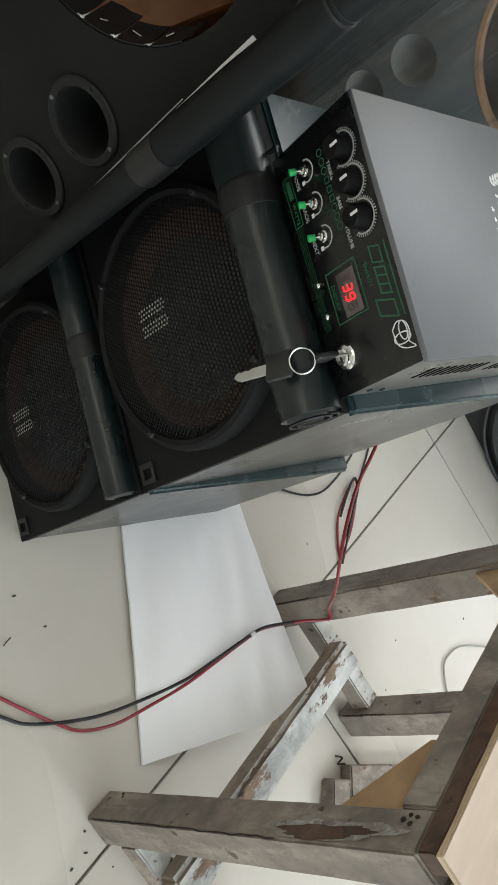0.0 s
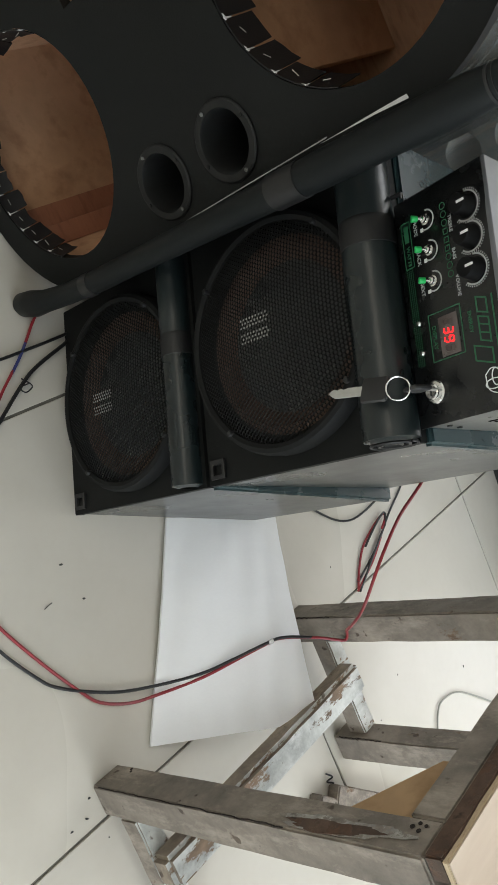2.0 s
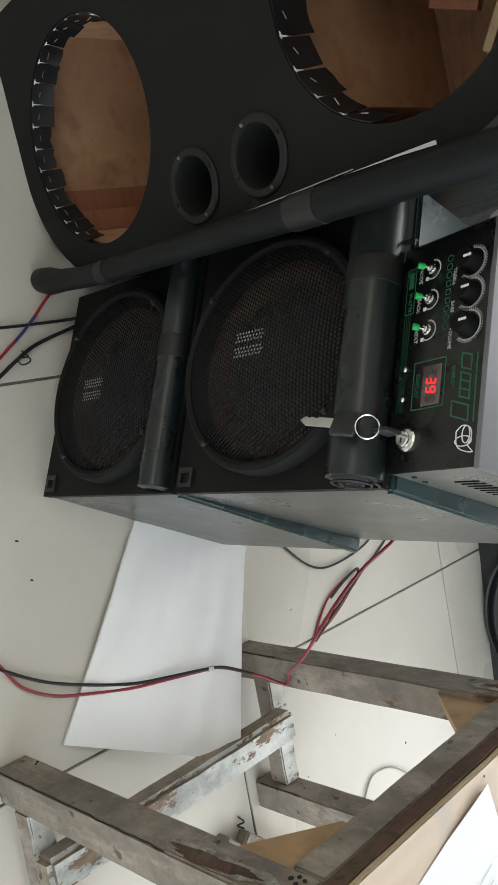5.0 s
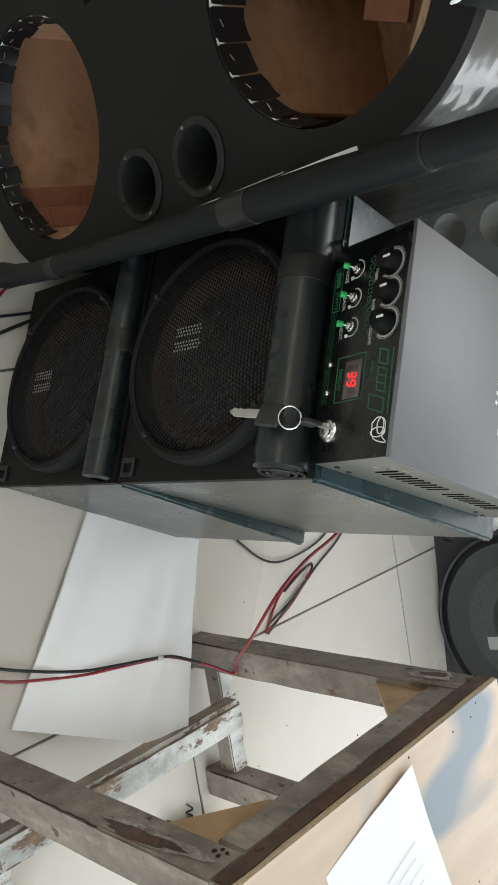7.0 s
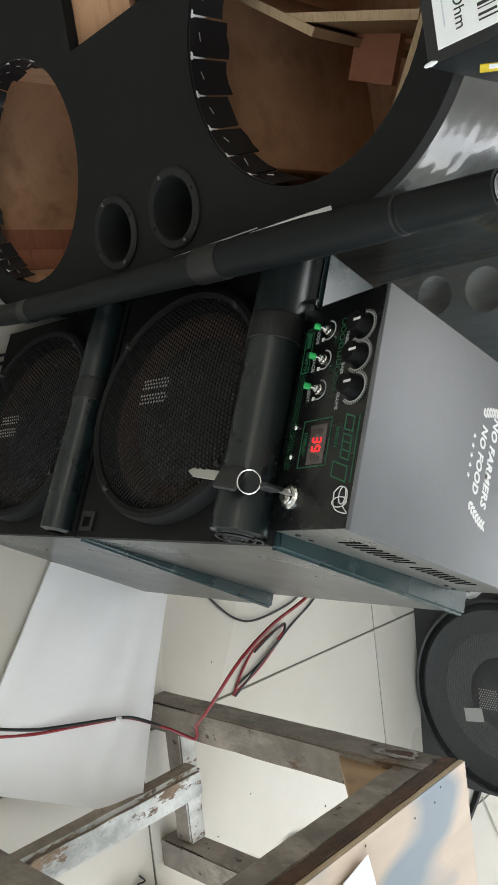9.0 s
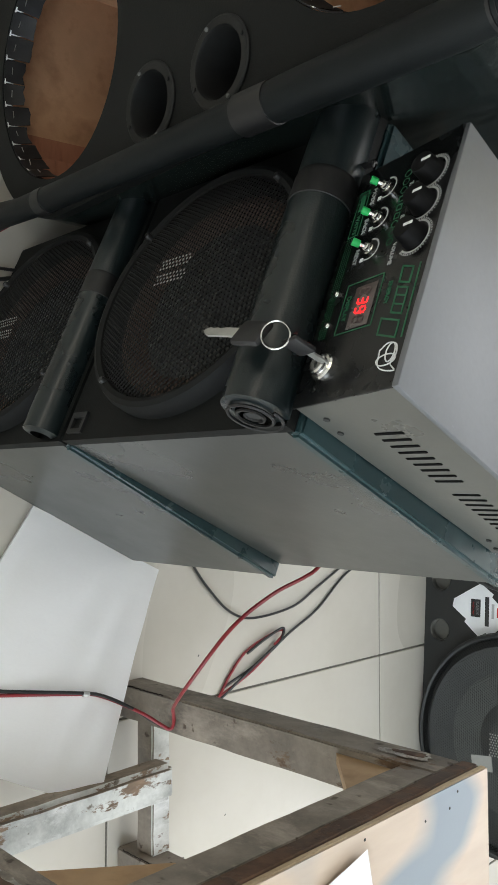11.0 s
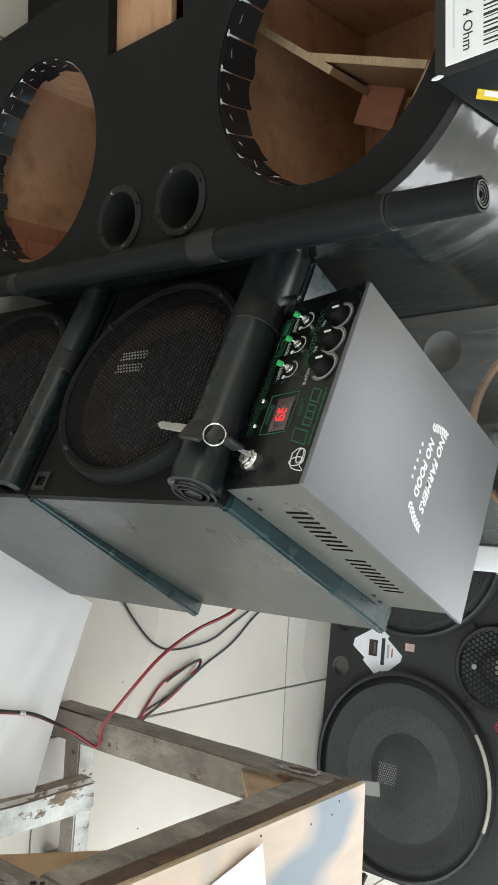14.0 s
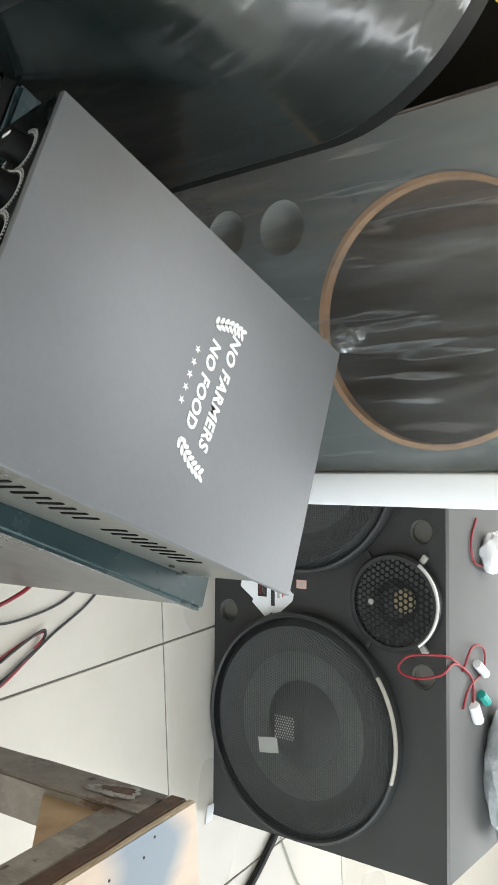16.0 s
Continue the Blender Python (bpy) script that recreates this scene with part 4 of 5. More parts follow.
# long roll of sheet leaning beside the tall cabinet
foot, tip = AM @ Vector((0.126, -0.050, 0.0)), AM @ Vector((0.173, -0.024, 1.278))
foot.z = 0.0
roll = thing("sheet_roll", "long rolled black sheet standing against the tall cabinet", "roll of sheet", Matrix.Translation(foot))
RM = axis_matrix((0, 0, 0), tip - foot)
L = (tip - foot).length
sheet_bm = lathe([(0.014, 0.0), (0.022, 0.003), (0.027, 0.015), (0.029, 0.06), (0.0235, 0.11), (0.021, 0.2), (0.022, 0.32), (0.0215, 0.42), (0.0245, 0.8), (0.0265, 0.88), (0.0265, L - 0.16), (0.0235, L - 0.12), (0.0215, L), (0.0185, L + 0.001)], 36, RM)
for v in sheet_bm.verts:
    if v.co.z < 0.3:
        v.co += (AM.to_3x3() @ Vector((-0.026, 0.016, 0.0))) * ((0.3 - v.co.z) / 0.3) ** 2
part("rolled_sheet", sheet_bm, LONG_ROLL, roll)
for k in range(4):
    part("rolled_end", lathe([(0.0168 - k * 0.0034, L - 0.004), (0.0168 - k * 0.0034, L + 0.002 - k * 0.001), (0.0152 - k * 0.0034, L + 0.002 - k * 0.001), (0.0152 - k * 0.0034, L - 0.004)], 28, RM), ROLL if k % 2 == 0 else TAPE, roll)
part("end_hollow", lathe([(0, L - 0.006), (0.0168, L - 0.004)], 24, RM), DARK_PRINT, roll)
for z0, z1, r in ((0.27, 0.30, 0.0232), (0.79, 0.85, 0.0272), (L - 0.128, L - 0.122, 0.0252), (L - 0.119, L - 0.116, 0.0242)):
    part("tape_band", lathe([(r - 0.003, z0), (r, z0 + 0.001), (r, z1 - 0.001), (r - 0.003, z1)], 36, RM), TAPE, roll, "black tape band")

# dark cabinet set back beside the tall one
cm = frame_of((-0.389, -0.125), (0.88, 0.47), 0.0) @ Matrix.Translation((-0.46, 0.14, 0))
side_cab = thing("black_block", "plain black cabinet standing beside the tall unfinished one", "speaker cabinet", cm)
part("body", block(-0.75, 0.0, 0, 0.45, 0.0, 0.95, 0.006), BLACK, side_cab)

# Added black block: gives the gap behind the tall cabinet its shade.
gap_block = thing("black_block", "plain black block added in the shaded gap behind the tall cabinet", "speaker cabinet",
                 frame_of((-0.42, 0.745), (0.9, 0.43), 0.0) @ Matrix.Translation((-0.62, 0.10, 0)))
part("body", block(-0.36, 0.30, 0, 0.42, 0.0, 1.40, 0.006), BLACK, gap_block)

# ---------------------------------------------------------------- film-wrapped cabinet behind
BM_ = frame_of((-0.42, 0.745), (0.9, 0.43), 3.0)
wrapped = thing("wrapped_cabinet", "grey cabinet wrapped in clear film with an empty wooden hole", "speaker cabinet", BM_)
HB = [(-0.30, 0), (0.285, 0), (0.285, 1.355), (-0.30, 1.355)]
part("front_baffle", plate(HB, [circle(0.03, 1.10, 0.215, 56), circle(0.03, 0.36, 0.215, 56), circle(-0.16, 0.805, 0.05, 32), circle(-0.17, 0.675, 0.045, 32)], 0, 0.02), WRAPPED, wrapped, "grey front board")
part("body", shell(HB, 0.0205, 0.5), WRAPPED, wrapped)
part("lining", shell([(-0.28, 0.02), (0.265, 0.02), (0.265, 1.335), (-0.28, 1.335)], 0.0205, 0.48), CAVITY_WOOD, wrapped, "bare plywood inside", smooth=False)
part("back_board", block(-0.298, 0.283, 0.48, 0.5, 0.002, 1.353), CAVITY_WOOD, wrapped)
for cz in (1.10, 0.36):
    part("hole_rim", lathe([(0.213, -0.018), (0.213, 0.003), (0.222, 0.003), (0.222, -0.0)], 56, on_face(0.03, 0, cz)), RIM_WOOD, wrapped, "bare orange-brown wood rim")
for cx, cz, r in ((-0.16, 0.805, 0.05), (-0.17, 0.675, 0.045)):
    part("port_cap", lathe([(r * 1.0, -0.002), (r * 0.93, -0.018), (r * 0.72, -0.036), (r * 0.4, -0.047), (0, -0.050)], 36, on_face(cx, 0, cz)), PALE_CUP, wrapped, "pale cup inside the port")
fb = bmesh.new()
bmesh.ops.create_grid(fb, x_segments=90, y_segments=170, size=0.5)
FOLDS = ((0.062, 0.91, 1.34, 0.05, 0.007), (0.135, 0.95, 1.30, -0.04, 0.005), (-0.055, 0.98, 1.33, 0.06, 0.004), (-0.14, 0.62, 1.30, 0.09, 0.006),
         (0.225, 0.55, 1.32, -0.03, 0.006), (-0.235, 0.50, 1.25, 0.05, 0.005), (0.02, 0.40, 0.88, 0.08, 0.005))
for v in fb.verts:
    x, z = -0.302 + (v.co.x + 0.5) * 0.588, 0.002 + (v.co.y + 0.5) * 1.351
    d = -0.012 - 0.006 * noise.noise(Vector((x * 9, z * 4, 1.7))) - 0.003 * noise.noise(Vector((x * 26, z * 7, 4.0)))
    for fx, z0, z1, lean, high in FOLDS:
        if z0 < z < z1:
            off = x - fx - lean * (z - z0) - 0.012 * noise.noise(Vector((z * 9, fx * 30, 0)))
            d -= high * 0.6 * math.exp(-(off / 0.007) ** 2) * math.sin(math.pi * (z - z0) / (z1 - z0))
    v.co = Vector((x, d, z))
film = part("wrapping_film", fb, FILM, wrapped, "clear wrinkled wrapping film")
film.visible_shadow = False
knot = bmesh.new()
bmesh.ops.create_grid(knot, x_segments=22, y_segments=30, size=0.5)
for v in knot.verts:
    x, z = v.co.x * 0.070, v.co.y * 0.085
    fall = max(0.0, 1 - (x / 0.035) ** 2) * max(0.0, 1 - (z / 0.0425) ** 2)
    v.co = Vector((0.055 + x, -0.014 - fall * (0.012 + 0.026 * abs(noise.noise(Vector((x * 70, z * 55, 2.0))))), 0.945 + z))
bmesh.ops.delete(knot, geom=[v for v in knot.verts if ((v.co.x - 0.055) / 0.034) ** 2 + ((v.co.z - 0.945) / 0.042) ** 2 > 0.62 + 0.5 * noise.noise(v.co * 45)], context="VERTS")
gather = part("gathered_film", knot, FILM, film, "crumpled knot of clear film")
gather.visible_shadow = False
panel_w = thing("foam_board", "white foam board standing beside the wrapped cabinet", "foam board", BM_ @ Matrix.Translation((0.316, 0.19, 0)))
part("sheet", block(-0.028, 0.028, -0.21, 0.25, 0.0, 1.33, 0.004), FOAM, panel_w)

# ---------------------------------------------------------------- wide cabinet at the back
JM = frame_of((0.12, 1.799), (0.94, 0.34), 2.5)
wide = thing("wide_cabinet", "wide black cabinet with two grilled woofers and a tweeter", "speaker cabinet", JM)
JP = [(-0.155, 0.058, 0.036), (-0.315, 0.058, 0.036), (-0.044, 0.722, 0.034), (-0.428, 0.718, 0.034)]
part("front_baffle", plate([(-0.955, 0), (0.49, 0), (0.49, 0.787), (-0.955, 0.787)], [circle(x, z, r, 28) for x, z, r in JP] + [circle(0.15, 0.335, 0.26, 48), circle(-0.62, 0.335, 0.26, 48)], 0, 0.02), CHARCOAL, wide, "black covered front board")
part("body", block(-0.955, 0.49, 0.0205, 0.6, 0.0, 0.785, 0.004), GREY_TOP, wide, "grey sides and top")
# Shallow discs: the light on the deep ports' inner walls is their grey.
for x, z, r in JP:
    part("port", lathe([(r - 0.001, 0.0), (r - 0.003, -0.003), (r - 0.003, -0.0195), (0, -0.0198)], 28, on_face(x, 0, z)), METAL_SIDE, wide, "round port with its lit inside wall put in as grey")
for wx in (0.15, -0.62):
    at = on_face(wx, -0.0005, 0.335)
    part("surround", lathe([(0.31, 0.004), (0.288, 0.026), (0.265, 0.014), (0.212, 0.006)], 64, at), CONE_DARK, wide, "dark cone surround")
    part("cone", lathe([(0.213, 0.006), (0.205, 0.008), (0.12, -0.010)], 64, at), CONE_GREY, wide, "grey cone")
    part("dust_cap", lathe([(0.128, -0.010), (0.11, 0.0), (0.06, 0.008), (0, 0.01)], 48, at), CONE_DARK, wide, "dark dust cap")
    rg = part("speaker_ring", lathe([(0.329, 0), (0.329, 0.020), (0.325, 0.030), (0.318, 0.033), (0.312, 0.028), (0.310, 0.0)], 72, at), CHARCOAL, wide, "black rubber ring")
    part("grille", perforated(0.313, 0.0080, 0.0041, at @ Matrix.Translation((0, 0, 0.026)), 0.034, 0.74), GREY_MESH, wide, "black wire mesh grille")
    trim = bmesh.new()
    for r, z in ((0.3235, 0.0345),):
        pts = [(r * math.cos(radians(q)), r * math.sin(radians(q)), z) for q in range(73, 127, 3)]
        merge(trim, tube(pts, 0.006, 8, 2))
    trim.transform(at)
    part("trim_arc", trim, DULL_TRIM, rg, "dull tan-silver trim arc")
    bd = bmesh.new()
    for i in range(9):
        for j in range(8):
            bmesh.ops.create_circle(bd, cap_ends=True, segments=6, radius=0.0026, matrix=Matrix.Translation(((i - 4) * 0.0075, (j - 3.5) * 0.0085 + (i % 2) * 0.004, 0.0635)))
    bd.transform(at @ Matrix.Translation((-0.002, -0.020, 0)))
    part("badge", bd, BADGE, wide, "pale square badge", smooth=False)
    tg = bar(-0.022, 0.022, -0.034, 0.034, 0.0015)
    tg.transform(at @ Matrix.Translation((0.058, -0.075, 0.062)) @ Matrix.Rotation(radians(8), 4, "Z"))
    part("tag", tg, BADGE, wide, "grey paper tag")
at = on_face(-0.235, -0.0005, 0.645)
tw = part("tweeter_ring", lathe([(0.135, 0), (0.135, 0.020), (0.128, 0.028), (0.118, 0.026), (0.116, 0.0)], 56, at), PLASTIC, wide, "black tweeter surround")
part("tweeter_cone", lathe([(0.118, 0.012), (0.045, -0.005), (0.04, 0.008), (0, 0.01)], 40, at), CONE_DARK, wide)
part("tweeter_coil", lathe([(0.034, 0.011), (0.03, 0.017), (0, 0.018)], 18, at @ Matrix.Translation((-0.006, 0.028, 0))), GOLD, wide, "pale brass centre")
part("tweeter_grille", perforated(0.12, 0.0165, 0.0066, at @ Matrix.Translation((0, 0, 0.024)), 0.012, 0.2), GRILLE, wide, "coarse honeycomb grille")
part("tweeter_stud", lathe([(0, 0.041), (0.007, 0.040), (0.009, 0.036)], 14, at @ Matrix.Translation((0.0, -0.06, 0))), SILVER, wide)
for q in (35, 145, 215, 325):
    cl = block(0.122, 0.158, -0.009, 0.009, 0.0, 0.012, 0.003)
    cl.transform(at @ Matrix.Rotation(radians(q), 4, "Z"))
    part("clamp", cl, SILVER if q < 180 else PLASTIC, wide, "metal clamp")
arc = tube([(0.131 * math.cos(radians(q)), 0.131 * math.sin(radians(q)), 0.026) for q in range(36, 146, 6)], 0.005, 8, 2)
arc.transform(at)
part("trim_arc", arc, SILVER, wide, "silver trim arc")
# sticker with torn outline
stk = plate([(-0.315, 0.205), (-0.285, 0.25), (-0.275, 0.245), (-0.225, 0.305), (-0.205, 0.30), (-0.155, 0.24), (-0.165, 0.225), (-0.15, 0.20), (-0.19, 0.15), (-0.20, 0.155), (-0.235, 0.105), (-0.26, 0.11)], [], -0.0012, -0.0002)
sk = part("sticker", stk, PAPER, wide, "white diamond paper sticker", smooth=False)
for x0, x1, z0, z1, mt in ((-0.265, -0.21, 0.172, 0.206, DARK_PRINT), (-0.258, -0.217, 0.178, 0.184, RED_PRINT), (-0.258, -0.217, 0.19, 0.2, GREY_PRINT),
                           (-0.275, -0.185, 0.222, 0.236, DARK_PRINT), (-0.255, -0.21, 0.245, 0.254, GREY_PRINT), (-0.245, -0.215, 0.263, 0.268, RED_PRINT)):
    part("print_bar", block(x0, x1, -0.0018, -0.0013, z0, z1), mt, sk, smooth=False)
part("small_label", block(-0.27, -0.245, -0.0012, -0.0002, 0.315, 0.35), PINK, wide, "small pink paper label", smooth=False)
part("print_bar", block(-0.262, -0.253, -0.0018, -0.0013, 0.328, 0.337), GREY_PRINT, wide, smooth=False)


def lamp_wire(name, label, runs, category="wire", group=""):
    """A loose wire lying as given: runs of (points, radius, material, part name)."""
    base = Vector(runs[0][0][0])
    t = thing(name, label, category, Matrix.Translation(base), group)
    for pts, r, mt, nm in runs:
        part(nm, tube([Vector(p) - base for p in pts], r * 0.78 if r < 0.01 else r, 8, 7), mt, t)
    return t


# on top of the wide cabinet
def jt(s, d, w=0.0):
    return JM @ Vector((s, d, 0.785 + w))


lamp_wire("led_wire", "red wires with white and teal plugs on the wide cabinet", [
    ([jt(-0.06, 0.10, 0.004), jt(-0.10, 0.02, 0.006), jt(-0.11, -0.02, -0.02), jt(-0.10, -0.03, -0.09), jt(-0.065, -0.032, -0.12), jt(-0.045, -0.03, -0.08), jt(-0.06, -0.02, -0.005), jt(-0.08, 0.05, 0.005), jt(-0.02, 0.16, 0.006), jt(0.06, 0.17, 0.005)], 0.0042, RED_WIRE, "wire"),
    ([jt(-0.05, 0.10, 0.004), jt(-0.11, 0.15, 0.012), jt(-0.09, 0.24, 0.008), jt(-0.03, 0.24, 0.006), jt(0.0, 0.14, 0.006), jt(0.05, 0.10, 0.005)], 0.0042, RED_WIRE, "wire"),
    ([jt(0.05, 0.16, 0.01), jt(0.10, 0.19, 0.012)], 0.016, WHITE_PRINT, "plug"),
    ([jt(-0.06, 0.18, 0.012), jt(-0.02, 0.24, 0.014)], 0.013, WHITE_PRINT, "plug"),
    ([jt(0.03, 0.21, 0.012), jt(0.06, 0.25, 0.014)], 0.013, TEAL, "plug"),
], "wire")
lamp_wire("led_wire", "red wire coil on the wide cabinet", [
    ([jt(-0.46, 0.20, 0.005), jt(-0.40, 0.16, 0.006), jt(-0.34, 0.18, 0.006), jt(-0.33, 0.26, 0.008), jt(-0.40, 0.30, 0.01)], 0.0042, RED_WIRE, "wire"),
], "wire")
cl = bmesh.new()
bmesh.ops.create_icosphere(cl, subdivisions=4, radius=1)
for v in cl.verts:
    k = 1 + 0.12 * noise.noise(v.co * 2.5) + 0.05 * noise.noise(v.co * 9)
    v.co = Vector((v.co.x * 0.20 * k, v.co.y * 0.12 * k, max(-0.045, v.co.z * 0.06 * k)))
cloth = thing("fleece_cloth", "grey fluffy cloth heaped on the wide cabinet", "cloth", JM @ Matrix.Translation((0.27, 0.33, 0.831)))
part("cloth", cl, CLOTH, cloth)
bag = bmesh.new()
bmesh.ops.create_icosphere(bag, subdivisions=3, radius=1)
for v in bag.verts:
    k = 1 + 0.25 * noise.noise(v.co * 3)
    v.co = Vector((v.co.x * 0.06 * k, v.co.y * 0.05 * k, max(-0.03, v.co.z * 0.04 * k)))
pouch = thing("plastic_pouch", "small crumpled white plastic pouch on the wide cabinet", "pouch", JM @ Matrix.Translation((-0.36, 0.27, 0.815)))
part("pouch", bag, FOAM, pouch)

# ---------------------------------------------------------------- work table
TM = frame_of((0.73, -0.004), (0.91, 0.415), 0.0)
table = thing("work_table", "old wooden work table with chipped paint and plywood top", "table", TM)
TW, TL, LT = 0.43, 0.735, 0.072


def timber(name, x0, x1, y0, y1, z0, z1, material, bevel=0.004, parent=table, label="", wob=0.0015):
    b = bmesh.new()
    block(x0, x1, y0, y1, z0, z1, 0, b)
    long = max(range(3), key=lambda i: (x1 - x0, y1 - y0, z1 - z0)[i])
    es = [e for e in b.edges if abs((e.verts[0].co - e.verts[1].co)[long]) > 1e-6]
    bmesh.ops.subdivide_edges(b, edges=es, cuts=12, use_grid_fill=True)
    bmesh.ops.bevel(b, geom=[e for e in b.edges if e.calc_face_angle(0) > 1.0], offset=bevel, segments=2, affect="EDGES")
    for v in b.verts:
        n = Vector((noise.noise(v.co * 22), noise.noise(v.co * 22 + Vector((9, 0, 0))), noise.noise(v.co * 22 + Vector((0, 9, 0)))))
        n[long] = 0
        if v.co.z > 0.003:
            v.co += n * wob
    return part(name, b, material, parent, label)


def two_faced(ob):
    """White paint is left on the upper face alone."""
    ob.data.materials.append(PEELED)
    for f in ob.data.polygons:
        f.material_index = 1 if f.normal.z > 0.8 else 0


def chipped_edge(parent, x, y, z0, z1, seed):
    """The dark, ragged split along a leg's corner."""
    rnd = random.Random(seed)
    pts = [(x + rnd.uniform(-0.0012, 0.0012), y + rnd.uniform(-0.002, 0.002), z0 + (z1 - z0) * k / 26) for k in range(27)]
    part("split", tube(pts, 0.0013, 5, 1), DARK_SPLIT, parent, "dark ragged split")


for lx in (0.0, TW - LT):
    for ly in (0.0, TL - LT):
        leg = timber("leg", lx, lx + LT, ly, ly + LT, 0.0, 0.815, OLD_PAINT, label="grey-brown painted square leg")
        chipped_edge(leg, lx + 0.0012, ly + 0.0012, 0.02, 0.55 if lx + ly == 0 else 0.16, int(lx * 90 + ly * 7))
for lx in (0.0, TW - 0.045):
    timber("side_rail", lx, lx + 0.045, LT + 0.001, TL - LT - 0.001, 0.752, 0.815, OLD_PAINT, label="chipped grey-brown rail")
for ly in (0.004, TL - 0.05):
    timber("end_rail", LT + 0.001, TW - LT - 0.001, ly, ly + 0.045, 0.752, 0.815, OLD_PAINT)
timber("edge_strip", -0.003, 0.04, 0.002, TL - 0.002, 0.8165, 0.8475, RUSTY, 0.003, label="dark rust-brown edge strip")
timber("edge_strip", TW - 0.04, TW + 0.002, 0.002, TL - 0.002, 0.8165, 0.8475, RUSTY, 0.003)
timber("plywood_edge", -0.001, TW + 0.001, -0.001, TL + 0.001, 0.8480, 0.8570, PALE_EDGE, 0.001, label="rough pale plywood edge", wob=0.0016)
part("top_board", block(0.0, TW, 0.0, TL, 0.8583, 0.86), BOARD, table, "pale plywood top with blue-grey paint stains")
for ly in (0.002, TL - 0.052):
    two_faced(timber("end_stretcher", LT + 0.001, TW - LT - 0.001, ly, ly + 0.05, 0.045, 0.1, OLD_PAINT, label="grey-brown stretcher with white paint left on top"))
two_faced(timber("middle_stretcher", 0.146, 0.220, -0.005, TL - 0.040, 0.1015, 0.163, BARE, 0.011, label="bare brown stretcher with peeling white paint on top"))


def gusset(x0, ya, yb):
    b = bmesh.new()
    s = 1 if yb > ya else -1
    pts = [(ya, 0.751), (ya, 0.62), (yb, 0.73), (yb, 0.751)]
    vs = [b.verts.new((x0, y, z)) for y, z in pts]
    b.faces.new(vs)
    g = bmesh.ops.extrude_face_region(b, geom=b.faces[:])
    bmesh.ops.translate(b, vec=(0.018, 0, 0), verts=[v for v in g["geom"] if isinstance(v, bmesh.types.BMVert)])
    part("gusset", b, GUSSET, table, "orange plywood corner brace", smooth=False)


for gx in (0.014, TW - 0.032):
    gusset(gx, LT + 0.001, LT + 0.14)
    gusset(gx, TL - LT - 0.001, TL - LT - 0.115)
def flake(points, y, material, name, label):
    b = plate(points, [], y, y + 0.0012)
    b.transform(Matrix(((0, 1, 0, 0), (1, 0, 0, 0), (0, 0, 1, 0), (0, 0, 0, 1))))
    return part(name, b, material, table, label, smooth=False)


for fy, fz, wide_by, long_by, y, mt, nm, lab in (
        (0.022, 0.650, 0.020, 0.118, -0.0026, CHALK, "paint_flake", "chalky white paint edge"),
        (0.018, 0.640, 0.014, 0.085, -0.0033, RUSTY, "bare_patch", "bare rust-brown patch of wood"),
        (TL - 0.034, 0.735, 0.020, 0.045, -0.0022, CHALK, "paint_flake", "chalky white paint edge"),
        (TL - 0.030, 0.740, 0.010, 0.030, -0.0028, RUSTY, "bare_patch", "bare rust-brown patch of wood")):
    loop = []
    for k in range(48):
        q = 2 * math.pi * k / 48
        f = 1 + 0.16 * math.sin(3 * q + fz * 40) + 0.10 * math.sin(7 * q + fy * 90) + 0.05 * math.sin(17 * q)
        loop.append((min(fy + 0.034, max(fy - 0.017, fy + wide_by * f * math.sin(q + 0.35))), min(0.81, fz + long_by * f * math.cos(q))))
    flake(loop, y, mt, nm, lab)
# flat dark discs stand in for the holes
for fy, fz, hole in ((0.050, 0.772, 0.0042), (0.058, 0.781, 0.0034), (0.044, 0.786, 0.0038), (0.055, 0.793, 0.003), (0.062, 0.066, 0.0032), (0.055, 0.072, 0.0028)):
    flake(circle(fy, fz, hole, 10), -0.0030, DARK_SPLIT, "knot_hole", "small dark hole in the wood")
rnd = random.Random(5)
for _ in range(6):
    x, y = (rnd.choice((0.012, 0.03)) if rnd.random() < 0.5 else rnd.uniform(0.03, TW)), rnd.uniform(0.02, TL - 0.02)
    part("nail_head", lathe([(0, 0.0006), (0.0018, 0.0005), (0.0022, 0)], 8, Matrix.Translation((x, y, 0.8601))), DARK_PRINT, table)

# paper on the table
d1 = (Vector((0.728, 0.196, 0)) - Vector((0.576, 0.378, 0))).normalized()
pm = frame_of((0.576, 0.378), (d1.x, d1.y), 0)
paper = thing("paper_sheet", "white printed paper sheet lying on the table", "paper", Matrix.Translation((0, 0, 0.8603)) @ pm)
pb = bmesh.new()
bmesh.ops.create_grid(pb, x_segments=8, y_segments=12, size=0.5)
for v in pb.verts:
    x, y = (v.co.x + 0.5) * 0.245, (v.co.y + 0.5) * 0.345
    v.co = Vector((x, y, 0.0015 + 0.008 * max(0, 0.12 - y) * max(0, 0.12 - x) / 0.0144 + 0.0012 * math.sin(x * 19 + y * 11)))
pp = part("sheet", pb, PAPER, paper)
for i in range(7):
    part("print_bar", block(0.05 + (i % 2) * 0.01, 0.14 + (i % 3) * 0.012, 0.12 + i * 0.024, 0.1225 + i * 0.024, 0.0040, 0.0042), PALE_PRINT, pp, smooth=False)

# ---------------------------------------------------------------- floor: foam sheet, wires, scraps
sheet = thing("foam_sheet", "white foam packing sheet on the floor, corner on the stretcher", "foam sheet", Matrix.Translation((0.183, 0.238, 0)))
c00, c01, c11, c10 = Vector((0, 0, 0)), Vector((0.006, 0.365, 0)), Vector((0.508, 0.290, 0.150)), Vector((0.500, -0.092, 0))


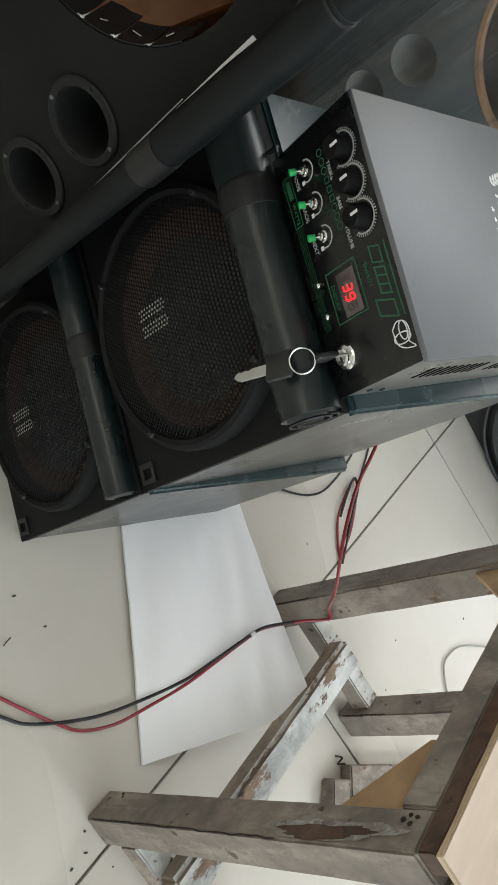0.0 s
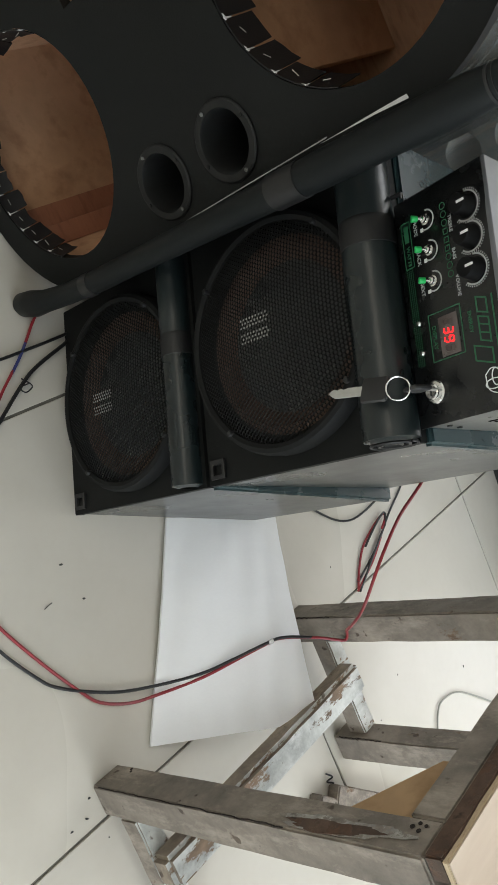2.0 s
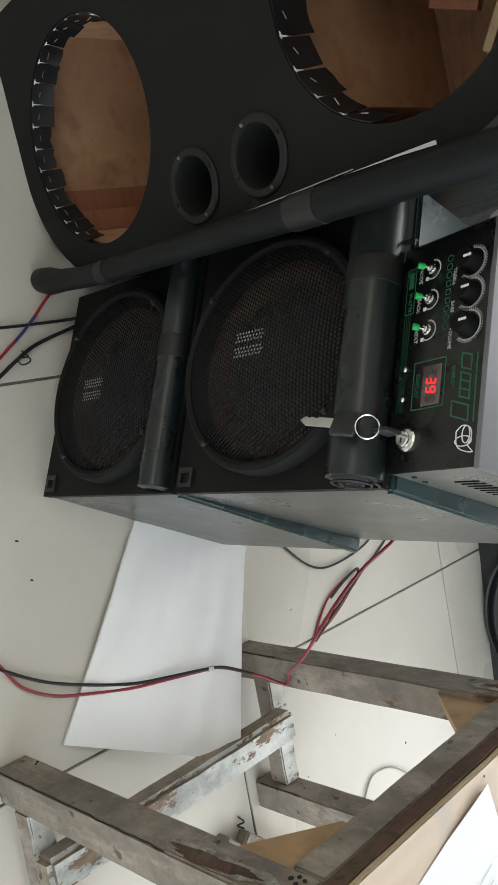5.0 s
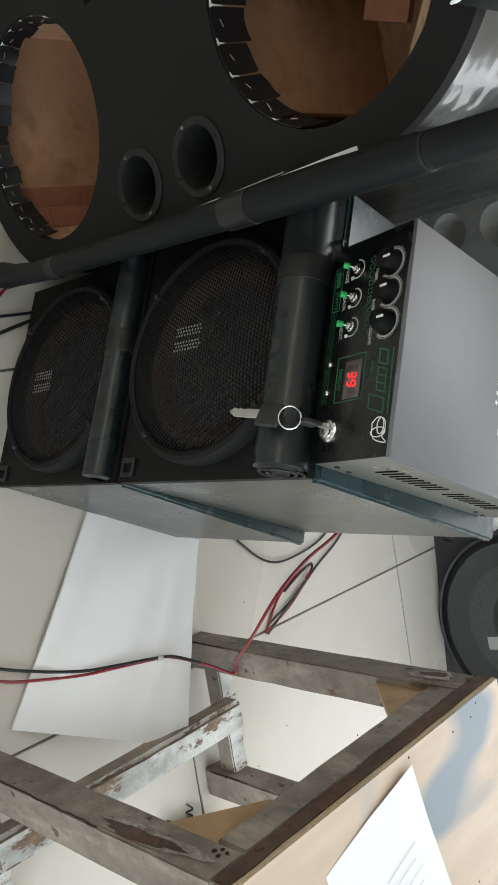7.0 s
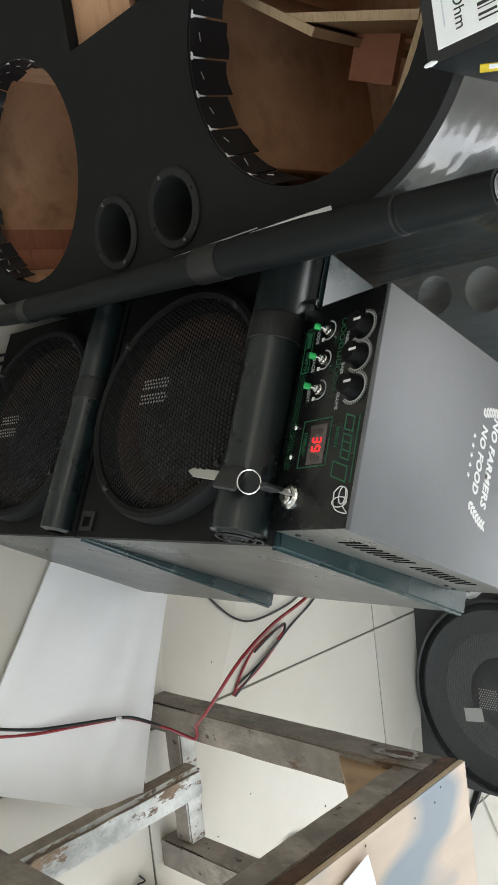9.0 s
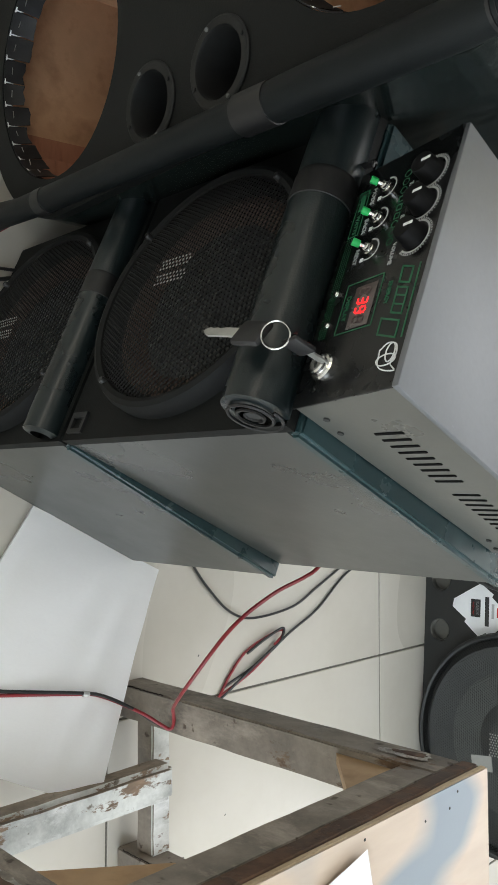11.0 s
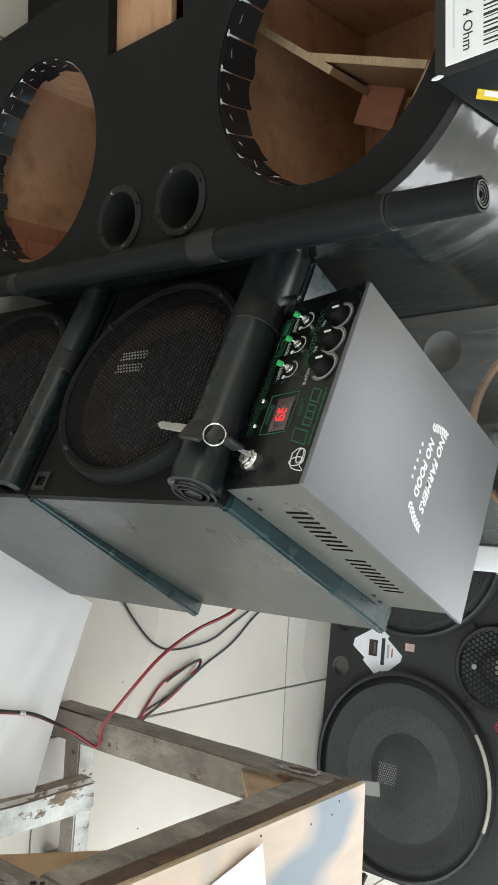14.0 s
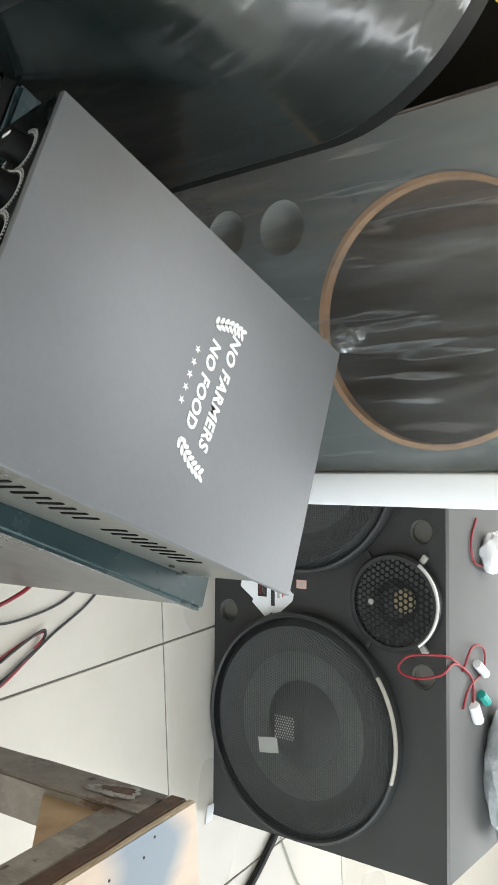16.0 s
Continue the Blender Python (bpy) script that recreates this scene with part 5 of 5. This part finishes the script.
def sheet_lift(a, q):
    """Height of the sheet above the tiles: it climbs to the corner that lies on the stretcher."""
    return 0.150 * a ** 1.1 * q ** 1.15


def over_sheet(x, y, up=0.012):
    """A point on the sheet's upper face above (x, y)."""
    a = (x - 0.183) / 0.504
    q = (y - 0.238 + 0.092 * a) / (0.365 + 0.017 * a)
    a, q = min(1, max(0, a)), min(1, max(0, q))
    return (x, y, sheet_lift(a, q) + up)


sb = bmesh.new()
NX, NY = 36, 26
grid = [[None] * (NY + 1) for _ in range(NX + 1)]
for i in range(NX + 1):
    for j in range(NY + 1):
        a, q = i / NX, j / NY
        p = c00 * (1 - a) * (1 - q) + c01 * (1 - a) * q + c11 * a * q + c10 * a * (1 - q)
        p.z = 0.001 + sheet_lift(a, q) + 0.0036 * (1 + math.sin(a * 2.2 + q * 21 + 2.2 * math.sin(q * 7 + a))) * min(1, a * 3) * (1 - 0.4 * a) + 0.002 * noise.noise(Vector((a * 6, q * 14, 0)))
        p.z = max(p.z, 0.001)
        grid[i][j] = sb.verts.new(p)
for i in range(NX):
    for j in range(NY):
        sb.faces.new((grid[i][j], grid[i + 1][j], grid[i + 1][j + 1], grid[i][j + 1]))
g = bmesh.ops.extrude_face_region(sb, geom=sb.faces[:])
bmesh.ops.translate(sb, vec=(0, 0, 0.006), verts=[v for v in g["geom"] if isinstance(v, bmesh.types.BMVert)])
part("sheet", sb, FOAM, sheet)

ZS = 0.016
main_red = [(0.10, 0.575, 0.53), (0.16, 0.56, 0.512), (0.19, 0.54, 0.50), (0.242, 0.482, 0.492), (0.324, 0.418, 0.482), (0.425, 0.43, 0.41), (0.472, 0.51, 0.30), (0.485, 0.575, 0.235), (0.502, 0.615, 0.200), (0.514, 0.622, 0.186), (0.510, 0.60, 0.176),
            (0.500, 0.56, 0.150), over_sheet(0.494, 0.50), over_sheet(0.508, 0.44), over_sheet(0.532, 0.36), over_sheet(0.556, 0.28), over_sheet(0.575, 0.18), (0.582, 0.10, 0.011), (0.570, 0.03, 0.006), (0.540, -0.02, 0.006), (0.458, -0.12, 0.006), (0.36, -0.22, 0.006), (0.2, -0.34, 0.006)]
main_black = [(0.385, 0.918, 0.006), (0.29, 1.02, 0.006), (0.19, 1.10, 0.006), (0.09, 1.19, 0.006), (-0.04, 1.27, 0.006), (-0.14, 1.38, 0.006)]
blk2 = [(0.512, 0.615, 0.166), (0.508, 0.59, 0.160), (0.498, 0.55, 0.14), over_sheet(0.492, 0.50, 0.018), over_sheet(0.504, 0.44, 0.018), over_sheet(0.526, 0.36, 0.016), over_sheet(0.546, 0.28, 0.014), over_sheet(0.556, 0.18), (0.553, 0.06, 0.009), (0.525, -0.066, 0.006), (0.49, -0.128, 0.006), (0.41, -0.22, 0.006), (0.25, -0.36, 0.006)]
lamp_wire("speaker_cable", "twisted red and black wire trailing over the foam sheet", [
    (main_red, 0.0046, RED_WIRE, "red_core"), (blk2, 0.0046, BLACK_WIRE, "black_core"),
    ([over_sheet(0.500, 0.462, 0.015), over_sheet(0.4985, 0.469, 0.015), over_sheet(0.497, 0.475, 0.015)], 0.0078, SILVER, "cable_tie")], "cable")
lamp_wire("speaker_cable", "black wire curling over the tiles behind the cabinets", [(main_black, 0.0042, BLACK_WIRE, "black_core")], "cable")
lamp_wire("speaker_cable", "thin black wire looping out behind the cabinet", [
    ([(0.10, 0.62, 0.006), (0.144, 0.70, 0.006), (0.175, 0.765, 0.006), (0.205, 0.86, 0.006), (0.195, 0.95, 0.006), (0.12, 1.085, 0.006), (0.04, 1.16, 0.006), (-0.05, 1.24, 0.006)], 0.0042, BLACK_WIRE, "black_core")], "cable")
lamp_wire("speaker_cable", "red and black wire end looped on the tiles", [
    ([(0.405, 0.915, 0.006), (0.345, 0.93, 0.006), (0.28, 0.96, 0.007), (0.215, 1.03, 0.007), (0.19, 1.065, 0.012), (0.205, 1.068, 0.014), (0.235, 1.05, 0.012)], 0.0044, RED_WIRE, "red_core"),
    ([(0.285, 0.958, 0.015), (0.24, 1.0, 0.015), (0.195, 1.045, 0.018), (0.188, 1.062, 0.02), (0.22, 1.064, 0.016), (0.26, 1.035, 0.013), (0.36, 0.955, 0.013), (0.412, 0.915, 0.012)], 0.0042, BLACK_WIRE, "black_core"),
    ([(0.26, 1.04, 0.012), (0.33, 0.985, 0.014), (0.41, 0.91, 0.008)], 0.0044, RED_WIRE, "red_core")], "cable")
lamp_wire("mains_cable", "black cable running out from under the tall cabinet", [
    ([(-0.30, 0.06, 0.006), (-0.249, 0.021, 0.006), (-0.174, -0.127, 0.006), (-0.129, -0.226, 0.006), (-0.06, -0.36, 0.006)], 0.0044, BLACK_WIRE, "sheath")], "cable")
lamp_wire("mains_cable", "black cable with a knotted tie on the tiles", [
    ([(-0.27, 0.06, 0.006), (-0.228, 0.012, 0.006), (-0.151, -0.081, 0.006), (-0.105, -0.12, 0.006), (-0.03, -0.169, 0.006), (0.08, -0.24, 0.006)], 0.0055, BLACK_WIRE, "sheath"),
    ([(-0.112, -0.10, 0.006), (-0.098, -0.128, 0.014), (-0.088, -0.116, 0.016), (-0.105, -0.098, 0.012), (-0.12, -0.12, 0.006)], 0.002, BLACK_WIRE, "tie")], "cable")
lamp_wire("mains_cable", "red and blue wire coming from the standing roll", [
    ([(-0.30, -0.06, 0.02), (-0.255, -0.084, 0.008), (-0.215, -0.10, 0.006), (-0.195, -0.108, 0.006)], 0.0042, RED_WIRE, "red_core"),
    ([(-0.200, -0.106, 0.006), (-0.166, -0.121, 0.006), (-0.13, -0.14, 0.006)], 0.0043, BLUE_WIRE, "blue_core"),
    ([(-0.135, -0.138, 0.006), (-0.09, -0.163, 0.006), (-0.05, -0.183, 0.006), (0.06, -0.25, 0.006)], 0.0042, RED_WIRE, "red_core")], "cable")
lamp_wire("thin_cable", "thin grey wire curled on the tiles beyond the table", [
    ([(0.86, 1.62, 0.005), (0.805, 1.489, 0.005), (0.765, 1.36, 0.005), (0.77, 1.28, 0.005), (0.80, 1.235, 0.005), (0.896, 1.218, 0.005), (1.02, 1.25, 0.005)], 0.0036, GREY_WIRE, "sheath")], "cable")
lamp_wire("mains_cable", "thick black cable on the floor by the wide cabinet", [
    ([(0.60, 2.36, 0.012), (0.66, 2.33, 0.012), (0.74, 2.28, 0.012), (0.84, 2.21, 0.012), (1.0, 2.15, 0.012)], 0.013, BLACK_WIRE, "sheath")], "cable")
lamp_wire("thin_cable", "thin grey wire on the floor by the wide cabinet", [
    ([(0.64, 2.40, 0.005), (0.70, 2.47, 0.005), (0.76, 2.54, 0.005), (0.80, 2.60, 0.005), (0.86, 2.74, 0.005)], 0.0036, GREY_WIRE, "sheath")], "cable")
scrap = thing("paper_scrap", "small torn white paper scrap on the tiles", "paper scrap", Matrix.Translation((0.577, 1.943, 0)))
part("scrap", plate([(-0.03, -0.012), (0.02, -0.02), (0.034, 0.012), (-0.02, 0.022)], [], 0, 0.0015), PAPER, scrap, smooth=False)
for c in scrap.children:
    c.matrix_local = Matrix.Translation((0, 0, 0.002)) @ Matrix.Rotation(radians(90), 4, "X")

# timber offcuts beyond the table
om = Matrix.Translation((1.005, 0.85, 0)) @ Matrix.Rotation(radians(70), 4, "Z")
off = thing("timber_offcut", "grey weathered timber offcut lying on the tiles", "timber offcut", om)
timber("timber", -0.17, 0.17, -0.06, 0.06, 0.0, 0.04, OLD_PAINT, parent=off)
om = Matrix.Translation((0.955, 0.645, 0)) @ Matrix.Rotation(radians(66), 4, "Z")
off = thing("timber_offcut", "short grey timber offcut lying beside another", "timber offcut", om)
timber("timber", -0.032, 0.032, -0.05, 0.05, 0.0, 0.045, OLD_PAINT, parent=off)
lamp_wire("wire_scrap", "short twisted black wire scrap on the tiles", [
    ([(0.865, 0.70, 0.004), (0.875, 0.715, 0.012), (0.885, 0.70, 0.006), (0.892, 0.72, 0.01), (0.90, 0.71, 0.004)], 0.003, BLACK_WIRE, "wire")], "wire scrap")
lamp_wire("hair_scrap", "short dark bristle lying on the tiles", [
    ([(0.364, -0.092, 0.003), (0.358, -0.085, 0.004), (0.352, -0.074, 0.003)], 0.0016, DARK_PRINT, "bristle")], "scrap")
rnd = random.Random(11)
for x, y in ((0.275, -0.047), (0.35, 0.004), (0.778, 0.959), (0.692, 1.41), (0.666, 1.059), (0.334, 0.811), (0.752, -0.012), (0.805, 0.018), (0.839, 0.03), (0.79, -0.02), (0.806, -0.056)):
    chip = thing("dirt_crumb", "small dark crumb of dirt on the tiles", "dirt crumb", Matrix.Translation((x, y, 0)), "crumbs on the floor")
    cb = bmesh.new()
    bmesh.ops.create_icosphere(cb, subdivisions=1, radius=1)
    k = rnd.uniform(0.0016, 0.0036)
    cb.transform(Matrix.Translation((0, 0, k * 0.35)) @ Matrix.Rotation(rnd.uniform(0, 3), 4, "Z") @ Matrix.Diagonal((k * rnd.uniform(1, 2.4), k, k * 0.5, 1)))
    part("crumb", cb, DARK_PRINT, chip)

# ---------------------------------------------------------------- floor tiles
tn, tm = Vector((0.9135, 0.4067, 0)), Vector((-0.4067, 0.9135, 0))
A_, B_ = 0.835, 1.015
meshes = []
b = block(0.0032, A_ - 0.0032, 0.0032, B_ - 0.0032, -0.03, 0.0, 0.0012, seg=1)
b.transform(Matrix.Scale(PLAN, 4))
tile_me = bpy.data.meshes.new("tile")
b.to_mesh(tile_me)
b.free()
tile_me.materials.append(TILE)
rot = Matrix((tn, tm, Vector((0, 0, 1)))).transposed().to_4x4()
for i in range(-6, 7):
    for j in range(-6, 6):
        o = tn * (0.742 + i * A_) + tm * (0.339 + j * B_)
        c = o + tn * A_ / 2 + tm * B_ / 2
        m = Matrix.Translation(o * PLAN) @ rot
        corners = [o + tn * A_ * p + tm * B_ * q for p in (0, 1) for q in (0, 1)]
        xs, ys = [p.x for p in corners], [p.y for p in corners]
        if max(xs) < -2.55 or min(xs) > 3.95 or max(ys) < -3.15 or min(ys) > 4.95:
            continue
        me = tile_me
        if min(xs) < -2.6 or max(xs) > 4.0 or min(ys) < -3.2 or max(ys) > 5.0:
            cut = bmesh.new()
            cut.from_mesh(tile_me)
            cut.transform(m)
            for co, no in (((-2.6, 0, 0), (-1, 0, 0)), ((4.0, 0, 0), (1, 0, 0)), ((0, -3.2, 0), (0, -1, 0)), ((0, 5.0, 0), (0, 1, 0))):
                bmesh.ops.bisect_plane(cut, geom=cut.verts[:] + cut.edges[:] + cut.faces[:], plane_co=Vector(co) * PLAN, plane_no=no, clear_outer=True)
            if len(cut.faces) < 3:
                cut.free()
                continue
            cut.transform(m.inverted())
            me = bpy.data.meshes.new("tile")
            cut.to_mesh(me)
            cut.free()
            me.materials.append(TILE)
        t = new("tile", me)
        t.parent = floor
        t.matrix_local = m
